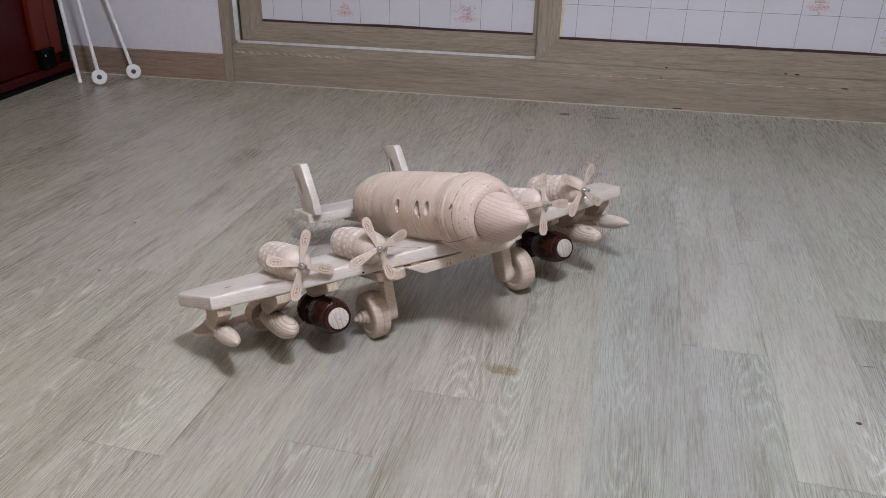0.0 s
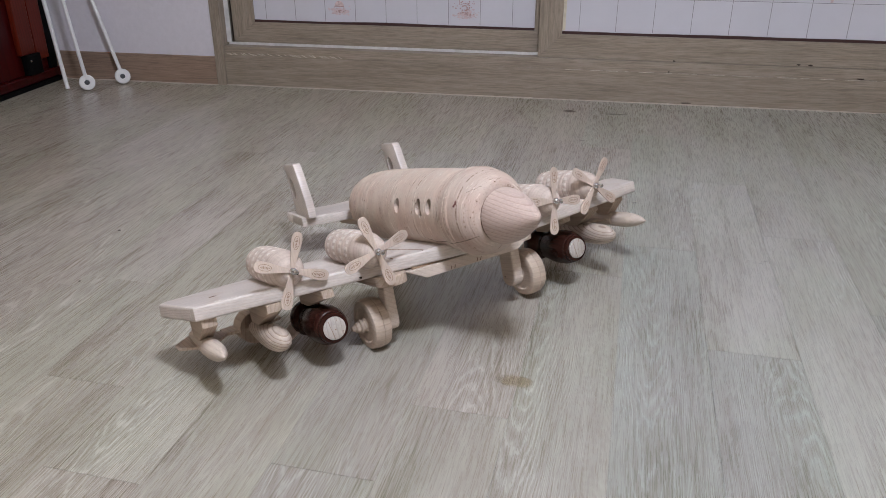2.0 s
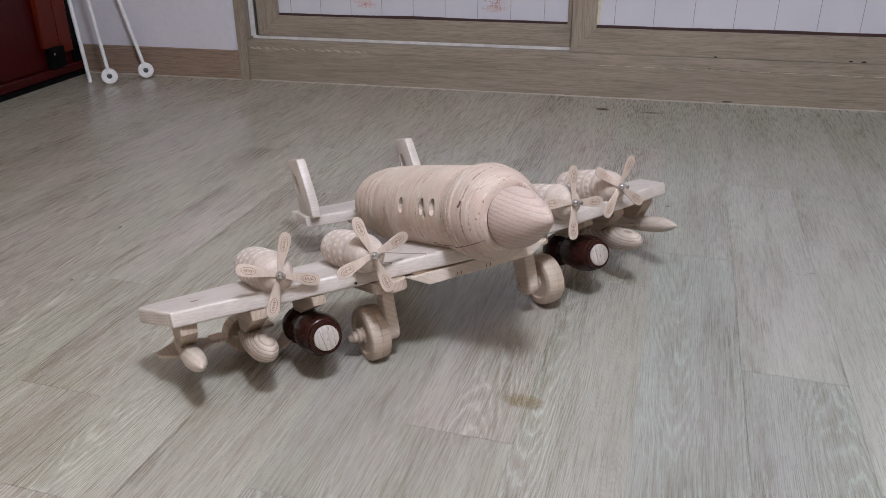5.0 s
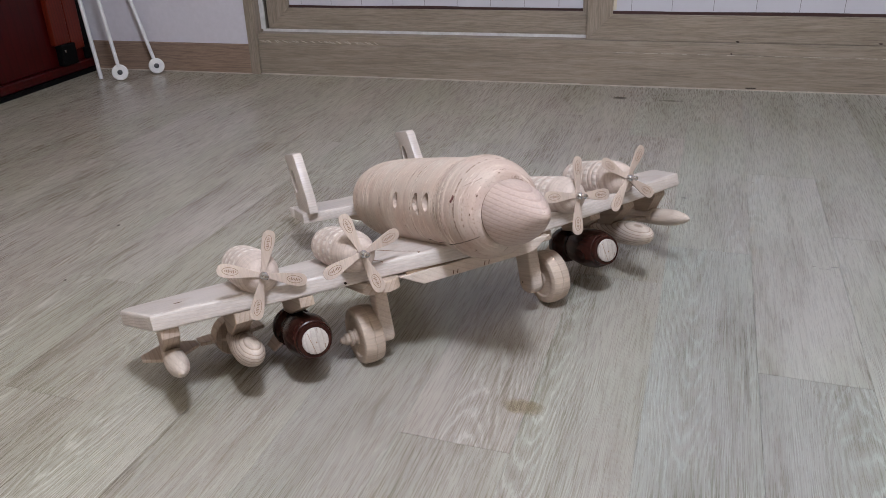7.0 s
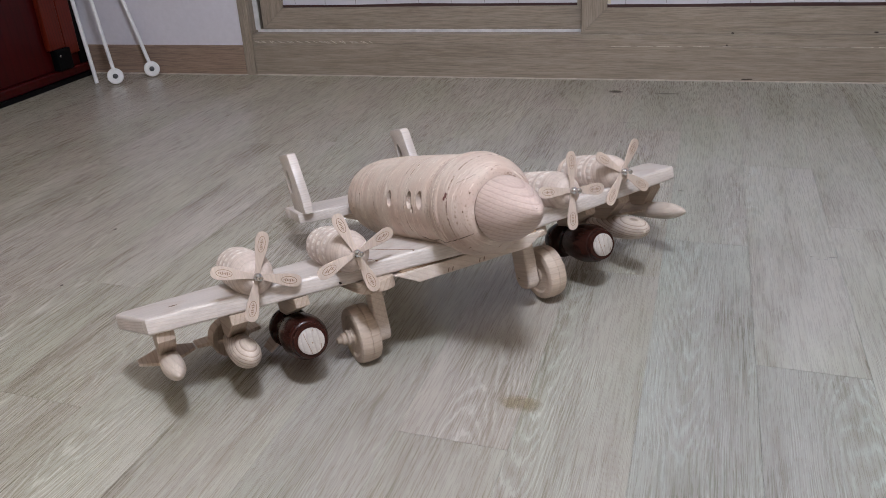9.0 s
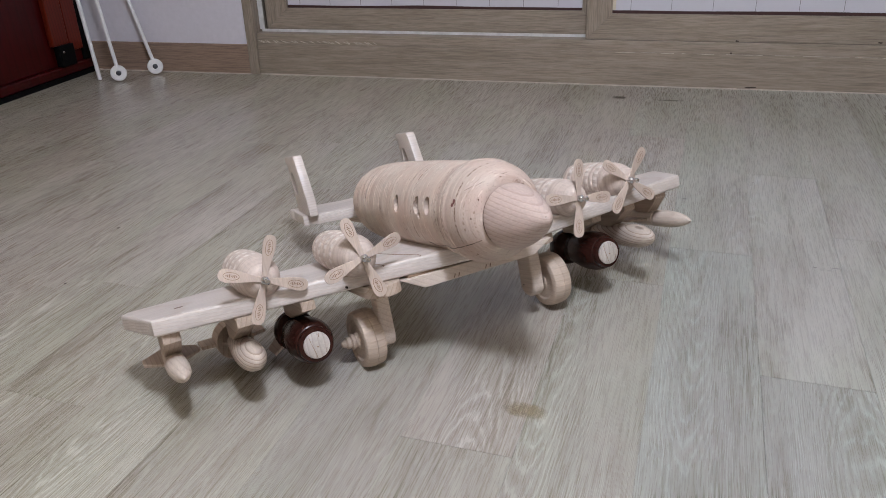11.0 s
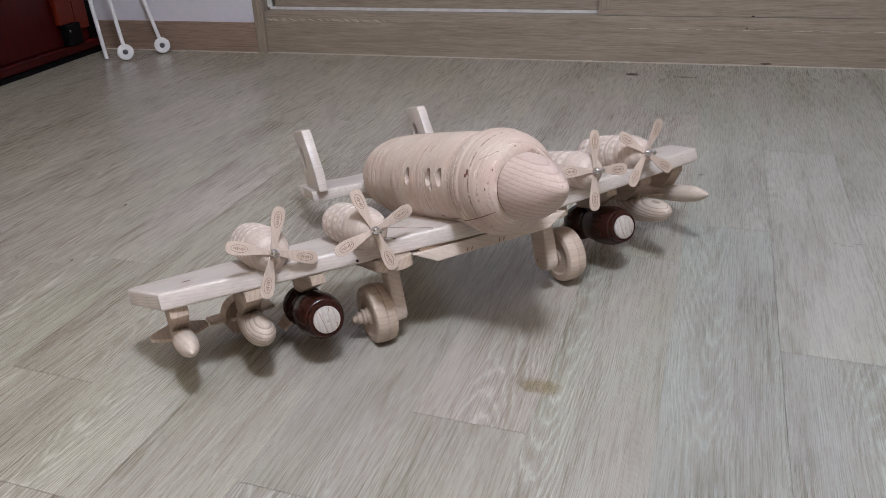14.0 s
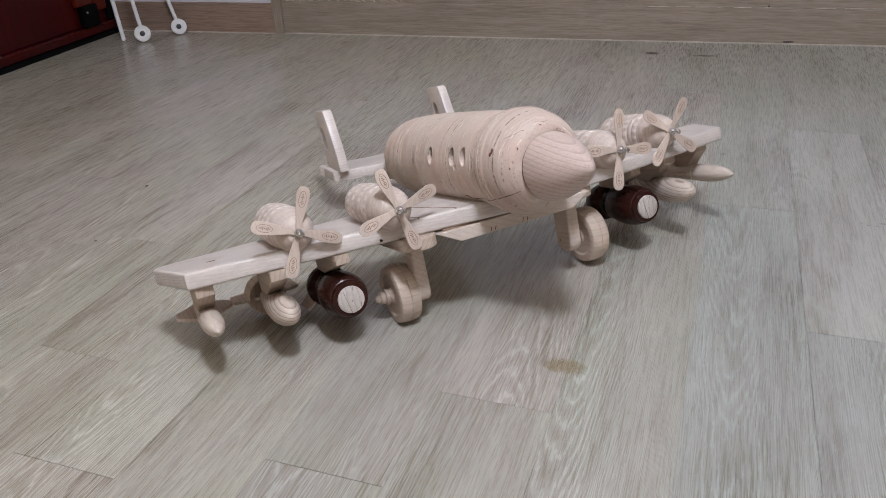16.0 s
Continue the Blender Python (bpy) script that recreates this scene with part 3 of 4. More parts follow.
def motif(panel, x, y, z, kind):
    """A small faded pink print: a basin or a posy, as plain blots."""
    rng = random.Random(int(1000 * (x + 5)))
    to = lambda u, v, w: (x + u, y - w, z + v)
    oval = [(math.cos(2 * math.pi * k / 24), math.sin(2 * math.pi * k / 24)) for k in range(24)]
    bm = bmesh.new()
    for i in range(150):
        u, v = rng.gauss(0.0, 0.018), rng.gauss(-0.016, 0.0075)
        r = rng.uniform(0.0014, 0.0042)
        prism(bm, [(u + 1.5 * r * p, v + 0.8 * r * q) for p, q in oval[::3]], 0.0, 0.0005 + 0.000004 * i, to)
    part("printed_wash", bm, pink_wash, panel, "faded pink printed wash")
    bm = bmesh.new()
    if kind == "basin":
        dome = [(0.019 * math.cos(t), 0.004 + 0.020 * math.sin(t)) for t in [math.pi * k / 10 for k in range(11)]]
        prism(bm, dome, 0.0, 0.0010, to, mat=0)
        prism(bm, [(-0.02, 0.001), (0.02, 0.001), (0.02, 0.004), (-0.02, 0.004)], 0.0, 0.0014, to, mat=1)
    else:
        prism(bm, [(-0.024, 0.020), (-0.022, 0.020), (-0.022, 0.048), (-0.024, 0.048)], 0.0, 0.0010, to, mat=1)
    for i in range(14 if kind == "basin" else 64):
        u, v = (rng.gauss(0.004, 0.013), rng.gauss(-0.016, 0.004)) if kind == "basin" else (rng.gauss(0.0, 0.020), rng.uniform(-0.020, 0.034))
        r = rng.uniform(0.0010, 0.0026)
        t0 = rng.uniform(0, 3)
        blob = [(u + r * math.cos(t0 + t * math.pi / 3) * 1.6, v + r * math.sin(t0 + t * math.pi / 3)) for t in range(6)]
        prism(bm, blob, 0.0, 0.0020 + 0.00002 * i, to, mat=1)
    part("printed_motif", bm, [line_pink, line_red], panel, "faded pink printed motif")


panel_a, xa, xb, ya = sliding_door("door_1", -1.128, 0.215, WALL_Y + 0.062, 0.094, 0.166, "rear wooden sliding door with white tile-print panel")
tile_lines(panel_a, xa, xb, ya, -0.982, 0.1268, 0.385)
motif(panel_a, -0.668, ya, 0.318, "basin")
motif(panel_a, -0.155, ya, 0.318, "posy")
panel_b, xa, xb, ya = sliding_door("door_2", 0.142, 2.055, WALL_Y + 0.006, 0.088, 0.1612, "front wooden sliding door with white tile-print panel")
tile_lines(panel_b, xa, xb, ya, 0.292, 0.1366, 0.384)
part("tape_edge", boxed((xa, ya - 0.0009, 0.262), (xa + 0.011, ya, 1.9)), tape_cream, panel_b, "yellowed cream tape along the paper edge")
motif(panel_b, 1.17, ya, 0.43, "basin")
motif(panel_b, 1.46, ya, 0.315, "posy")

# small chips on sill and kickboard
chips = tagged(new("paint_chips"), "dark chips and nicks in the door sill", "chips", kind="structure")
for x, z, w in ((0.718, 0.004, 0.022), (0.64, 0.121, 0.004), (0.655, 0.161, 0.006), (1.10, 0.164, 0.008), (1.14, 0.163, 0.010), (1.32, 0.121, 0.016)):
    bm = bmesh.new()
    rng = random.Random(int(x * 1000))
    outline = [(w * math.cos(t * math.pi / 5) * rng.uniform(0.7, 1.1), 0.0028 * math.sin(t * math.pi / 5) * rng.uniform(0.6, 1.2)) for t in range(10)]
    prism(bm, outline, 0.0, 0.0012, lambda u, v, d, x=x, z=z: (x + u, WALL_Y - 0.0008 - d if z < 0.13 else WALL_Y + 0.0056 - d, z + v + 0.0035))
    part("chip", bm, slit, chips)

# ceiling lamp
lamp = tagged(new("ceiling_lamp"), "round white flush ceiling lamp with glowing diffuser", "lamp")
at = lambda f, y, z: (LAMP[0] + y, LAMP[1] + z, CEIL - f)
part("housing", lathe(bmesh.new(), [(0.0, 0.0), (0.0, 0.06), (0.02, 0.06), (0.024, 0.012), (0.07, 0.012), (0.075, 0.22), (0.08, 0.22), (0.08, 0.0)], at, 48), white_plastic, lamp)
glow = Nodes("lamp_diffuser")
glow.bsdf.inputs["Emission Color"].default_value = (0.786, 0.850, 1.0, 1)
glow.bsdf.inputs["Emission Strength"].default_value = 4.0
part("diffuser", lathe(bmesh.new(), [(0.08, 0.21), (0.086, 0.205), (0.094, 0.16), (0.097, 0.08), (0.098, 0.0)], at, 48), glow.mat, lamp, "glowing white diffuser")

# ---- lacquered cabinet ----
cabinet = tagged(new("cabinet"), "dark red lacquered wooden cabinet with black iron fitting", "cabinet")
part("body", boxed((-2.33, 1.98, 0.055), (-1.925, 3.118, 0.95), 0.004), red_lacquer, cabinet)
part("end_panel", boxed((-1.925, 3.072, 0.055), (-1.912, 3.118, 0.95), 0.002), black_iron, cabinet, "near-black end panel")
part("plinth", boxed((-2.32, 1.97, 0.018), (-1.904, 3.122, 0.055), 0.007, 3), red_lacquer, cabinet, "rounded lacquered plinth")
part("base", boxed((-2.31, 1.98, 0.0), (-1.898, 3.12, 0.0175)), black_iron, cabinet, "black base strip on the floor")
part("stile", boxed((-1.925, 2.895, 0.138), (-1.902, 2.982, 0.93), 0.003), red_wood, cabinet, "red-brown wooden stile")
part("stile", boxed((-1.925, 2.990, 0.105), (-1.906, 3.066, 0.93), 0.003), red_wood, cabinet, "red-brown wooden stile")
fitting = part("corner_fitting", boxed((-1.925, 2.915, 0.055), (-1.895, 3.000, 0.137), 0.004), black_iron, cabinet, "black iron corner fitting")
bm = bmesh.new()
lathe(bm, [(0.0, 0.005), (0.002, 0.004), (0.003, 0.0)], lambda f, y, z: (-1.895 + f, 2.935 + y, 0.112 + z), 10)
part("rivet", bm, steel, fitting)

# ---- drying rack leaning in the corner ----
rack = tagged(new("drying_rack"), "folded white metal drying rack with round castors", "drying rack")


def leg(foot, top, wheel):
    foot, top = Vector(foot), Vector(top)
    part("leg", tube(bmesh.new(), foot, top, 0.0075 if wheel else 0.008), white_metal, rack)
    if not wheel:
        return
    face = Vector((0.55, -0.80, 0.2)).normalized()
    q = face.to_track_quat("X", "Z").to_matrix()
    at = lambda f, y, z: foot + q @ Vector((f, y, z))
    prof = [(-0.008, 0.010), (-0.008, 0.027), (-0.005, 0.031), (0.005, 0.031), (0.008, 0.028), (0.0085, 0.013), (0.006, 0.0115)]
    castor = part("castor", lathe(bmesh.new(), prof, at, 40), white_plastic, rack, "white plastic castor disc")
    part("hub", lathe(bmesh.new(), [(0.004, 0.0105), (0.0085, 0.0095), (0.0095, 0.004), (0.0095, 0.0)], at, 24), grey_hub, castor, "grey hub of the castor")


leg((-1.766, 2.948, 0.002), (-1.925, 3.05, 1.1), False)
leg((-1.671, 2.946, 0.0325), (-1.832, 3.00, 1.1), True)
leg((-1.590, 3.076, 0.0325), (-1.888, 3.11, 1.1), True)
part("cross_bar", tube(bmesh.new(), (-1.888, 3.11, 1.1), (-1.832, 3.0, 1.1), 0.0075), white_metal, rack)
part("cross_bar", tube(bmesh.new(), (-1.925, 3.05, 1.1), (-1.832, 3.0, 1.1), 0.0075), white_metal, rack)

# ---- the toy aeroplane ----
plane = tagged(new("toy_airplane"), "unpainted handmade wooden toy airplane with four propellers on the floor", "toy airplane")
lat = Vector((0.73369, 0.67914, 0.02166))
fwd = Vector((0.64495, -0.70609, 0.29237))
up = Vector((-0.21386, 0.20054, 0.95606))
plane.matrix_world = Matrix.Translation((0.1188, 1.3689, 0.0)) @ Matrix((
    (lat.x, -fwd.x, up.x, 0), (lat.y, -fwd.y, up.y, 0), (lat.z, -fwd.z, up.z, 0), (0, 0, 0, 1)))


def along(a, h):
    """Turned parts lie along the flight line at a sideways and h up."""
    return lambda f, y, z: (a + y, -f, h + z)


def flat(a, f, h):
    return (a, -f, h)


WING_Z0, WING_Z1 = 0.155, 0.180
# fuselage
AXIS = 0.231
profile = smooth_profile([(-0.335, 0.0), (-0.332, 0.022), (-0.318, 0.045), (-0.29, 0.060), (-0.25, 0.069), (-0.19, 0.0735), (-0.08, 0.075),
                          (0.04, 0.0745), (0.085, 0.073), (0.10, 0.0735), (0.12, 0.077), (0.14, 0.0768), (0.159, 0.0738), (0.174, 0.0668), (0.185, 0.0575), (0.191, 0.048), (0.193, 0.030), (0.193, 0.0)], 0.0012)
rng = random.Random(4)
grooves = []
f = -0.315
while f < -0.08:
    grooves.append((f, rng.uniform(0.0005, 0.0020) * (1.0 if f < -0.17 else 0.55), rng.uniform(0.0009, 0.0020)))
    f += rng.uniform(0.005, 0.015)
grooves += [(-0.062, 0.0010, 0.0011), (-0.02, 0.0012, 0.0011), (-0.012, 0.0010, 0.0010), (0.004, 0.0012, 0.0011), (0.016, 0.0011, 0.0011), (0.048, 0.0010, 0.001), (0.089, 0.0012, 0.0012), (0.096, 0.0013, 0.0012), (0.104, 0.0018, 0.0012),
            (0.110, 0.0014, 0.0012), (0.127, 0.0009, 0.0014), (0.153, 0.0010, 0.0012), (0.1585, 0.0007, 0.001), (0.165, 0.0006, 0.0007), (0.1705, 0.0007, 0.0006), (0.176, 0.0005, 0.0006), (0.1805, 0.0008, 0.0006), (0.1845, 0.0006, 0.0005), (0.188, 0.0006, 0.0005)]
cut_profile = []
for f, r in profile:
    dip = sum(d * (0.7 if f > -0.08 else 1.0) * math.exp(-((f - g) / w) ** 2) for g, d, w in grooves)
    dip += 0.0016 * min(max((f - 0.1365) / 0.003, 0.0), 1.0) * (1.0 if f < 0.18 else max(0.0, (0.19 - f) / 0.01))
    cut_profile.append((f, max(r - dip, 0.0) if r > 0.004 else r))
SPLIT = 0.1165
fuselage = part("fuselage", lathe(bmesh.new(), [q for q in cut_profile if q[0] < SPLIT], along(0, AXIS), 112), pine_body, plane, "pale turned pine fuselage with tool rings", 50)
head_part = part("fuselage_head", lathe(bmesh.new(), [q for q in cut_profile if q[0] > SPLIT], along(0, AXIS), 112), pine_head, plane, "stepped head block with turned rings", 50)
# dark ring stands in for the shadow in the gap behind the nose
part("glue_joint", lathe(bmesh.new(), [(0.188, 0.0455), (0.1958, 0.0455)], along(0.002, AXIS - 0.006), 64), ink, head_part, "dark ring painted as gap shadow behind the nose cone")
cutters = []
for f in (-0.042, 0.037, 0.073):
    for s in (-1, 1):
        bm = bmesh.new()
        to = lambda d, y, z, f=f, s=s: (s * (0.05 + d), -(f + y), 0.243 + z * 1.42 + (0.06 - d) * 0.2)
        lathe(bm, [(0.0, 0.0090), (0.06, 0.0090)], to, 24)
        cutters.append(bm)
chip = bmesh.new()
lathe(chip, [(0.0, 0.0060), (0.06, 0.0050)], lambda d, y, z: (-(0.060 + d), -(0.046 + y), 0.238 + z * 1.3), 7)
carve(fuselage, cutters + [chip])
part("nose_cone", lathe(bmesh.new(), smooth_profile([(0.188, 0.0), (0.190, 0.042), (0.1955, 0.0425), (0.196, 0.0465), (0.198, 0.0473), (0.204, 0.0468), (0.220, 0.0428), (0.245, 0.0328), (0.268, 0.0195), (0.282, 0.0095), (0.287, 0.0045), (0.2885, 0.0)], 0.002),
                            along(0.002, AXIS - 0.006), 64), pine_nose, plane, "smooth pointed pine nose cone")

# wing
outline = []
for s in (1, -1):
    side = [(0.0, 0.095), (0.13, 0.070), (0.487 if s > 0 else 0.483, 0.002), (0.520 if s > 0 else 0.516, -0.098 if s > 0 else -0.103), (0.505, -0.108 if s > 0 else -0.113), (0.0, -0.108)]
    outline += [(s * a, f) for a, f in (side if s > 0 else side[::-1])]
outline = list(dict.fromkeys(outline))
wing = part("wing", prism(bmesh.new(), outline, WING_Z0, WING_Z1, flat, 0.0045, segments=3), pine_wing, plane, "flat pale pine wing with rounded edges")
outline = [(-0.136, 0.1515), (-0.099, 0.1315), (0.099, 0.1315), (0.136, 0.1515)]
part("belly_plate", prism(bmesh.new(), outline, -0.05, 0.0785, lambda a, h, f: (a, -f, h), 0.0015), pine_rocket, plane)
part("spacer", boxed((-0.122, -0.072, 0.1512), (0.122, 0.045, 0.1552)), pine_dark, plane, "thin dark strip between wing and belly plate")
for a, f, r in ((-0.162, 0.060, 0.029), (0.138, 0.034, 0.024)):
    arc = [(a + r * math.cos(t), f + r * math.sin(t)) for t in [math.pi * k / 12 for k in range(13)]]
    outline = arc + [(a - r, -0.04), (a + r, -0.04)]
    part("gear_mount", prism(bmesh.new(), outline, 0.137, 0.1545, flat, 0.002), pine_block, plane)

# engines and propellers
def propeller(a, f, h, turn):
    prop = part("propeller", lathe(bmesh.new(), [(0.0, 0.006), (0.003, 0.006)], lambda d, y, z: (a + y, -(f + d), h + z), 20), birch, plane, "four-bladed plywood propeller with burnt oval marks")
    for k in range(4):
        t = radians(turn + 90 * k)
        c, s = math.cos(t), math.sin(t)
        twist = 0.10
        bm = bmesh.new()
        to = lambda x, y, z, c=c, s=s: (a + c * x - s * y, -(f + 0.0005 + z + twist * y), h + s * x + c * y)
        half = [(0.0, 0.0042), (0.012, 0.0042), (0.026, 0.0065), (0.040, 0.0088), (0.052, 0.0098), (0.059, 0.0085), (0.063, 0.0055), (0.0645, 0.0)]
        outline = half + [(x, -y) for x, y in half[-2::-1]]
        prism(bm, outline, 0.0, 0.0022, to, 0.0004, segments=1)
        for q in range(20):
            t0, t1 = 2 * math.pi * q / 20, 2 * math.pi * (q + 1) / 20
            ring = [(0.046 + 0.0115 * math.cos(t0), 0.0055 * math.sin(t0)), (0.046 + 0.0115 * math.cos(t1), 0.0055 * math.sin(t1)),
                    (0.046 + 0.0108 * math.cos(t1), 0.0048 * math.sin(t1)), (0.046 + 0.0108 * math.cos(t0), 0.0048 * math.sin(t0))]
            prism(bm, ring, 0.0021, 0.0025, to, mat=1)
        for q in range(7):
            x, tall = 0.0378 + q * 0.0024, 0.0009 + 0.0007 * (q * 5 % 3)
            prism(bm, [(x, -tall), (x + 0.0013, -tall), (x + 0.0017, tall), (x + 0.0004, tall)], 0.0021, 0.0024, to, mat=1)
        part("blade", bm, [birch, blade_ink], prop)
    screw = [(0.003, 0.0035), (0.004, 0.0055), (0.0085, 0.0060), (0.0112, 0.0048), (0.0128, 0.0026), (0.0190, 0.0026), (0.0202, 0.0040), (0.0235, 0.0042), (0.0255, 0.0028), (0.0262, 0.0)]
    part("hub_screw", lathe(bmesh.new(), screw, lambda d, y, z: (a + y, -(f + d), h + z), 20), steel, prop, "shiny steel hub screw")


def engine(a, front):
    cuts = [(0.034, 0.0012, 0.0014), (0.0375, 0.0008, 0.0010)]
    for k in range(4):
        cuts += [(0.0470 + 0.0270 * k, 0.0012, 0.0014), (0.0625 + 0.0270 * k, 0.0018, 0.0024)]
    h = 0.203
    pts = [(-0.168, 0.0), (-0.1675, 0.017), (-0.162, 0.0255), (-0.150, 0.0300), (-0.12, 0.0322), (-0.06, 0.0328), (-0.038, 0.0320), (-0.022, 0.0288), (-0.010, 0.0238), (-0.003, 0.017), (0.0, 0.010), (0.0, 0.0)]
    prof = []
    for f, rad in smooth_profile(pts, 0.0012):
        dip = sum(d * math.exp(-((f + g) / w) ** 2) for g, d, w in cuts)
        prof.append((f, max(rad - dip, 0.0) if rad > 0.012 else rad))
    eng = part("engine", lathe(bmesh.new(), prof, along(0, 0), 64), pine_engine, plane, "barrel-shaped turned pine engine with notched bands", 50)
    eng.location = (a, -front, h)
    part("saddle", boxed((a - 0.022, -(front - 0.03), WING_Z1 - 0.003), (a + 0.022, -(front - 0.13), WING_Z1 + 0.004), 0.001), pine_block, plane)


for a, hub, turn in ((-0.191, 0.094, 16), (0.191, 0.094, -10), (-0.328, 0.056, -22), (0.328, 0.056, 50)):
    engine(a, hub - 0.004)
    propeller(a, hub - 0.004, 0.204, turn)

# landing gear
for s in (-1, 1):
    back, top = (-0.022, 0.128) if s > 0 else (-0.005, 0.123)
    mid_f, half = (back + 0.022) / 2, (0.022 - back) / 2
    pts = [(back, top), (0.022, top), (0.022, 0.060)] + [(mid_f + half * math.cos(t), 0.060 + 0.018 * math.sin(t)) for t in [-math.pi * k / 14 for k in range(1, 14)]] + [(back, 0.060)]
    inner, outer = (0.121, 0.143) if s > 0 else (-0.162, -0.140)
    bm = prism(bmesh.new(), pts, inner, outer, lambda f, h, a: (a, -f, h), 0.0045, segments=3)
    leg_part = part("gear_leg", bm, pine_rocket, plane, "rounded pine landing gear leg")
    mid = (inner + outer) / 2
    part("pivot", lathe(bmesh.new(), [(top - 0.001, 0.0), (top - 0.001, 0.009), (0.138, 0.009), (0.138, 0.0)], lambda d, y, z: (mid + y, -(mid_f + z), d), 24), pine_dark, leg_part, "short dark wooden pivot")
    part("screw_hole", lathe(bmesh.new(), [(-0.001, 0.0), (-0.001, 0.0016), (0.0003, 0.0016), (0.0003, 0.0)], lambda d, y, z: (inner - d, -(-0.010 + y), 0.062 + z), 10), slit, leg_part, "small dark screw hole")
    c = 0.180 if s > 0 else -0.176
    prof = [(-0.018, 0.012), (-0.0150, 0.014), (-0.0150, 0.031), (-0.0175, 0.034), (-0.0175, 0.0420), (-0.0158, 0.0448), (-0.011, 0.0466), (-0.001, 0.0475), (0.0, 0.0462), (0.001, 0.0475), (0.011, 0.0466), (0.0158, 0.0448), (0.0175, 0.0420), (0.0175, 0.034), (0.0150, 0.031), (0.0150, 0.014), (0.018, 0.012)]
    wheel = part("wheel", lathe(bmesh.new(), prof, lambda d, y, z, c=c: (c + d, -(-0.020 + y), 0.0558 + z), 56), pine_wheel, plane, "turned pine wheel")
    prof = [(0.0, 0.0112), (0.021, 0.0112), (0.0225, 0.0128), (0.0265, 0.0128), (0.028, 0.0098), (0.034, 0.0096), (0.0355, 0.0075), (0.042, 0.0045), (0.044, 0.0)]
    part("axle", lathe(bmesh.new(), prof, lambda d, y, z, c=c, s=s: (c + s * d, -(-0.020 + y), 0.0558 + z), 28), pine_block, wheel, "turned axle end")

# hanging stores
def pylon(a, f0, f1, w, h0):
    bm = bmesh.new()
    pts = [(f0 - 0.01, 0.1545), (f1, 0.1545), (f1, 0.1405), (f0 + 0.035, h0), (f0, h0)]
    prism(bm, pts, a - w, a + w, lambda f, h, x: (x, -f, h), 0.002)
    part("pylon", bm, pine_block, plane)


def fins(parent, a, h, shape, thick=0.002, turns=(0, 90, 180)):
    """Flat fins round a hanging body; shape gives (f, radius) corners."""
    for turn in turns:
        t = radians(turn)
        c, s = math.cos(t), math.sin(t)
        bm = prism(bmesh.new(), shape, -thick, thick, lambda f, r, d, c=c, s=s: (a + c * r - s * d, -f, h + s * r + c * d), 0.0006, segments=1)
        part("fin", bm, pine_block, parent)


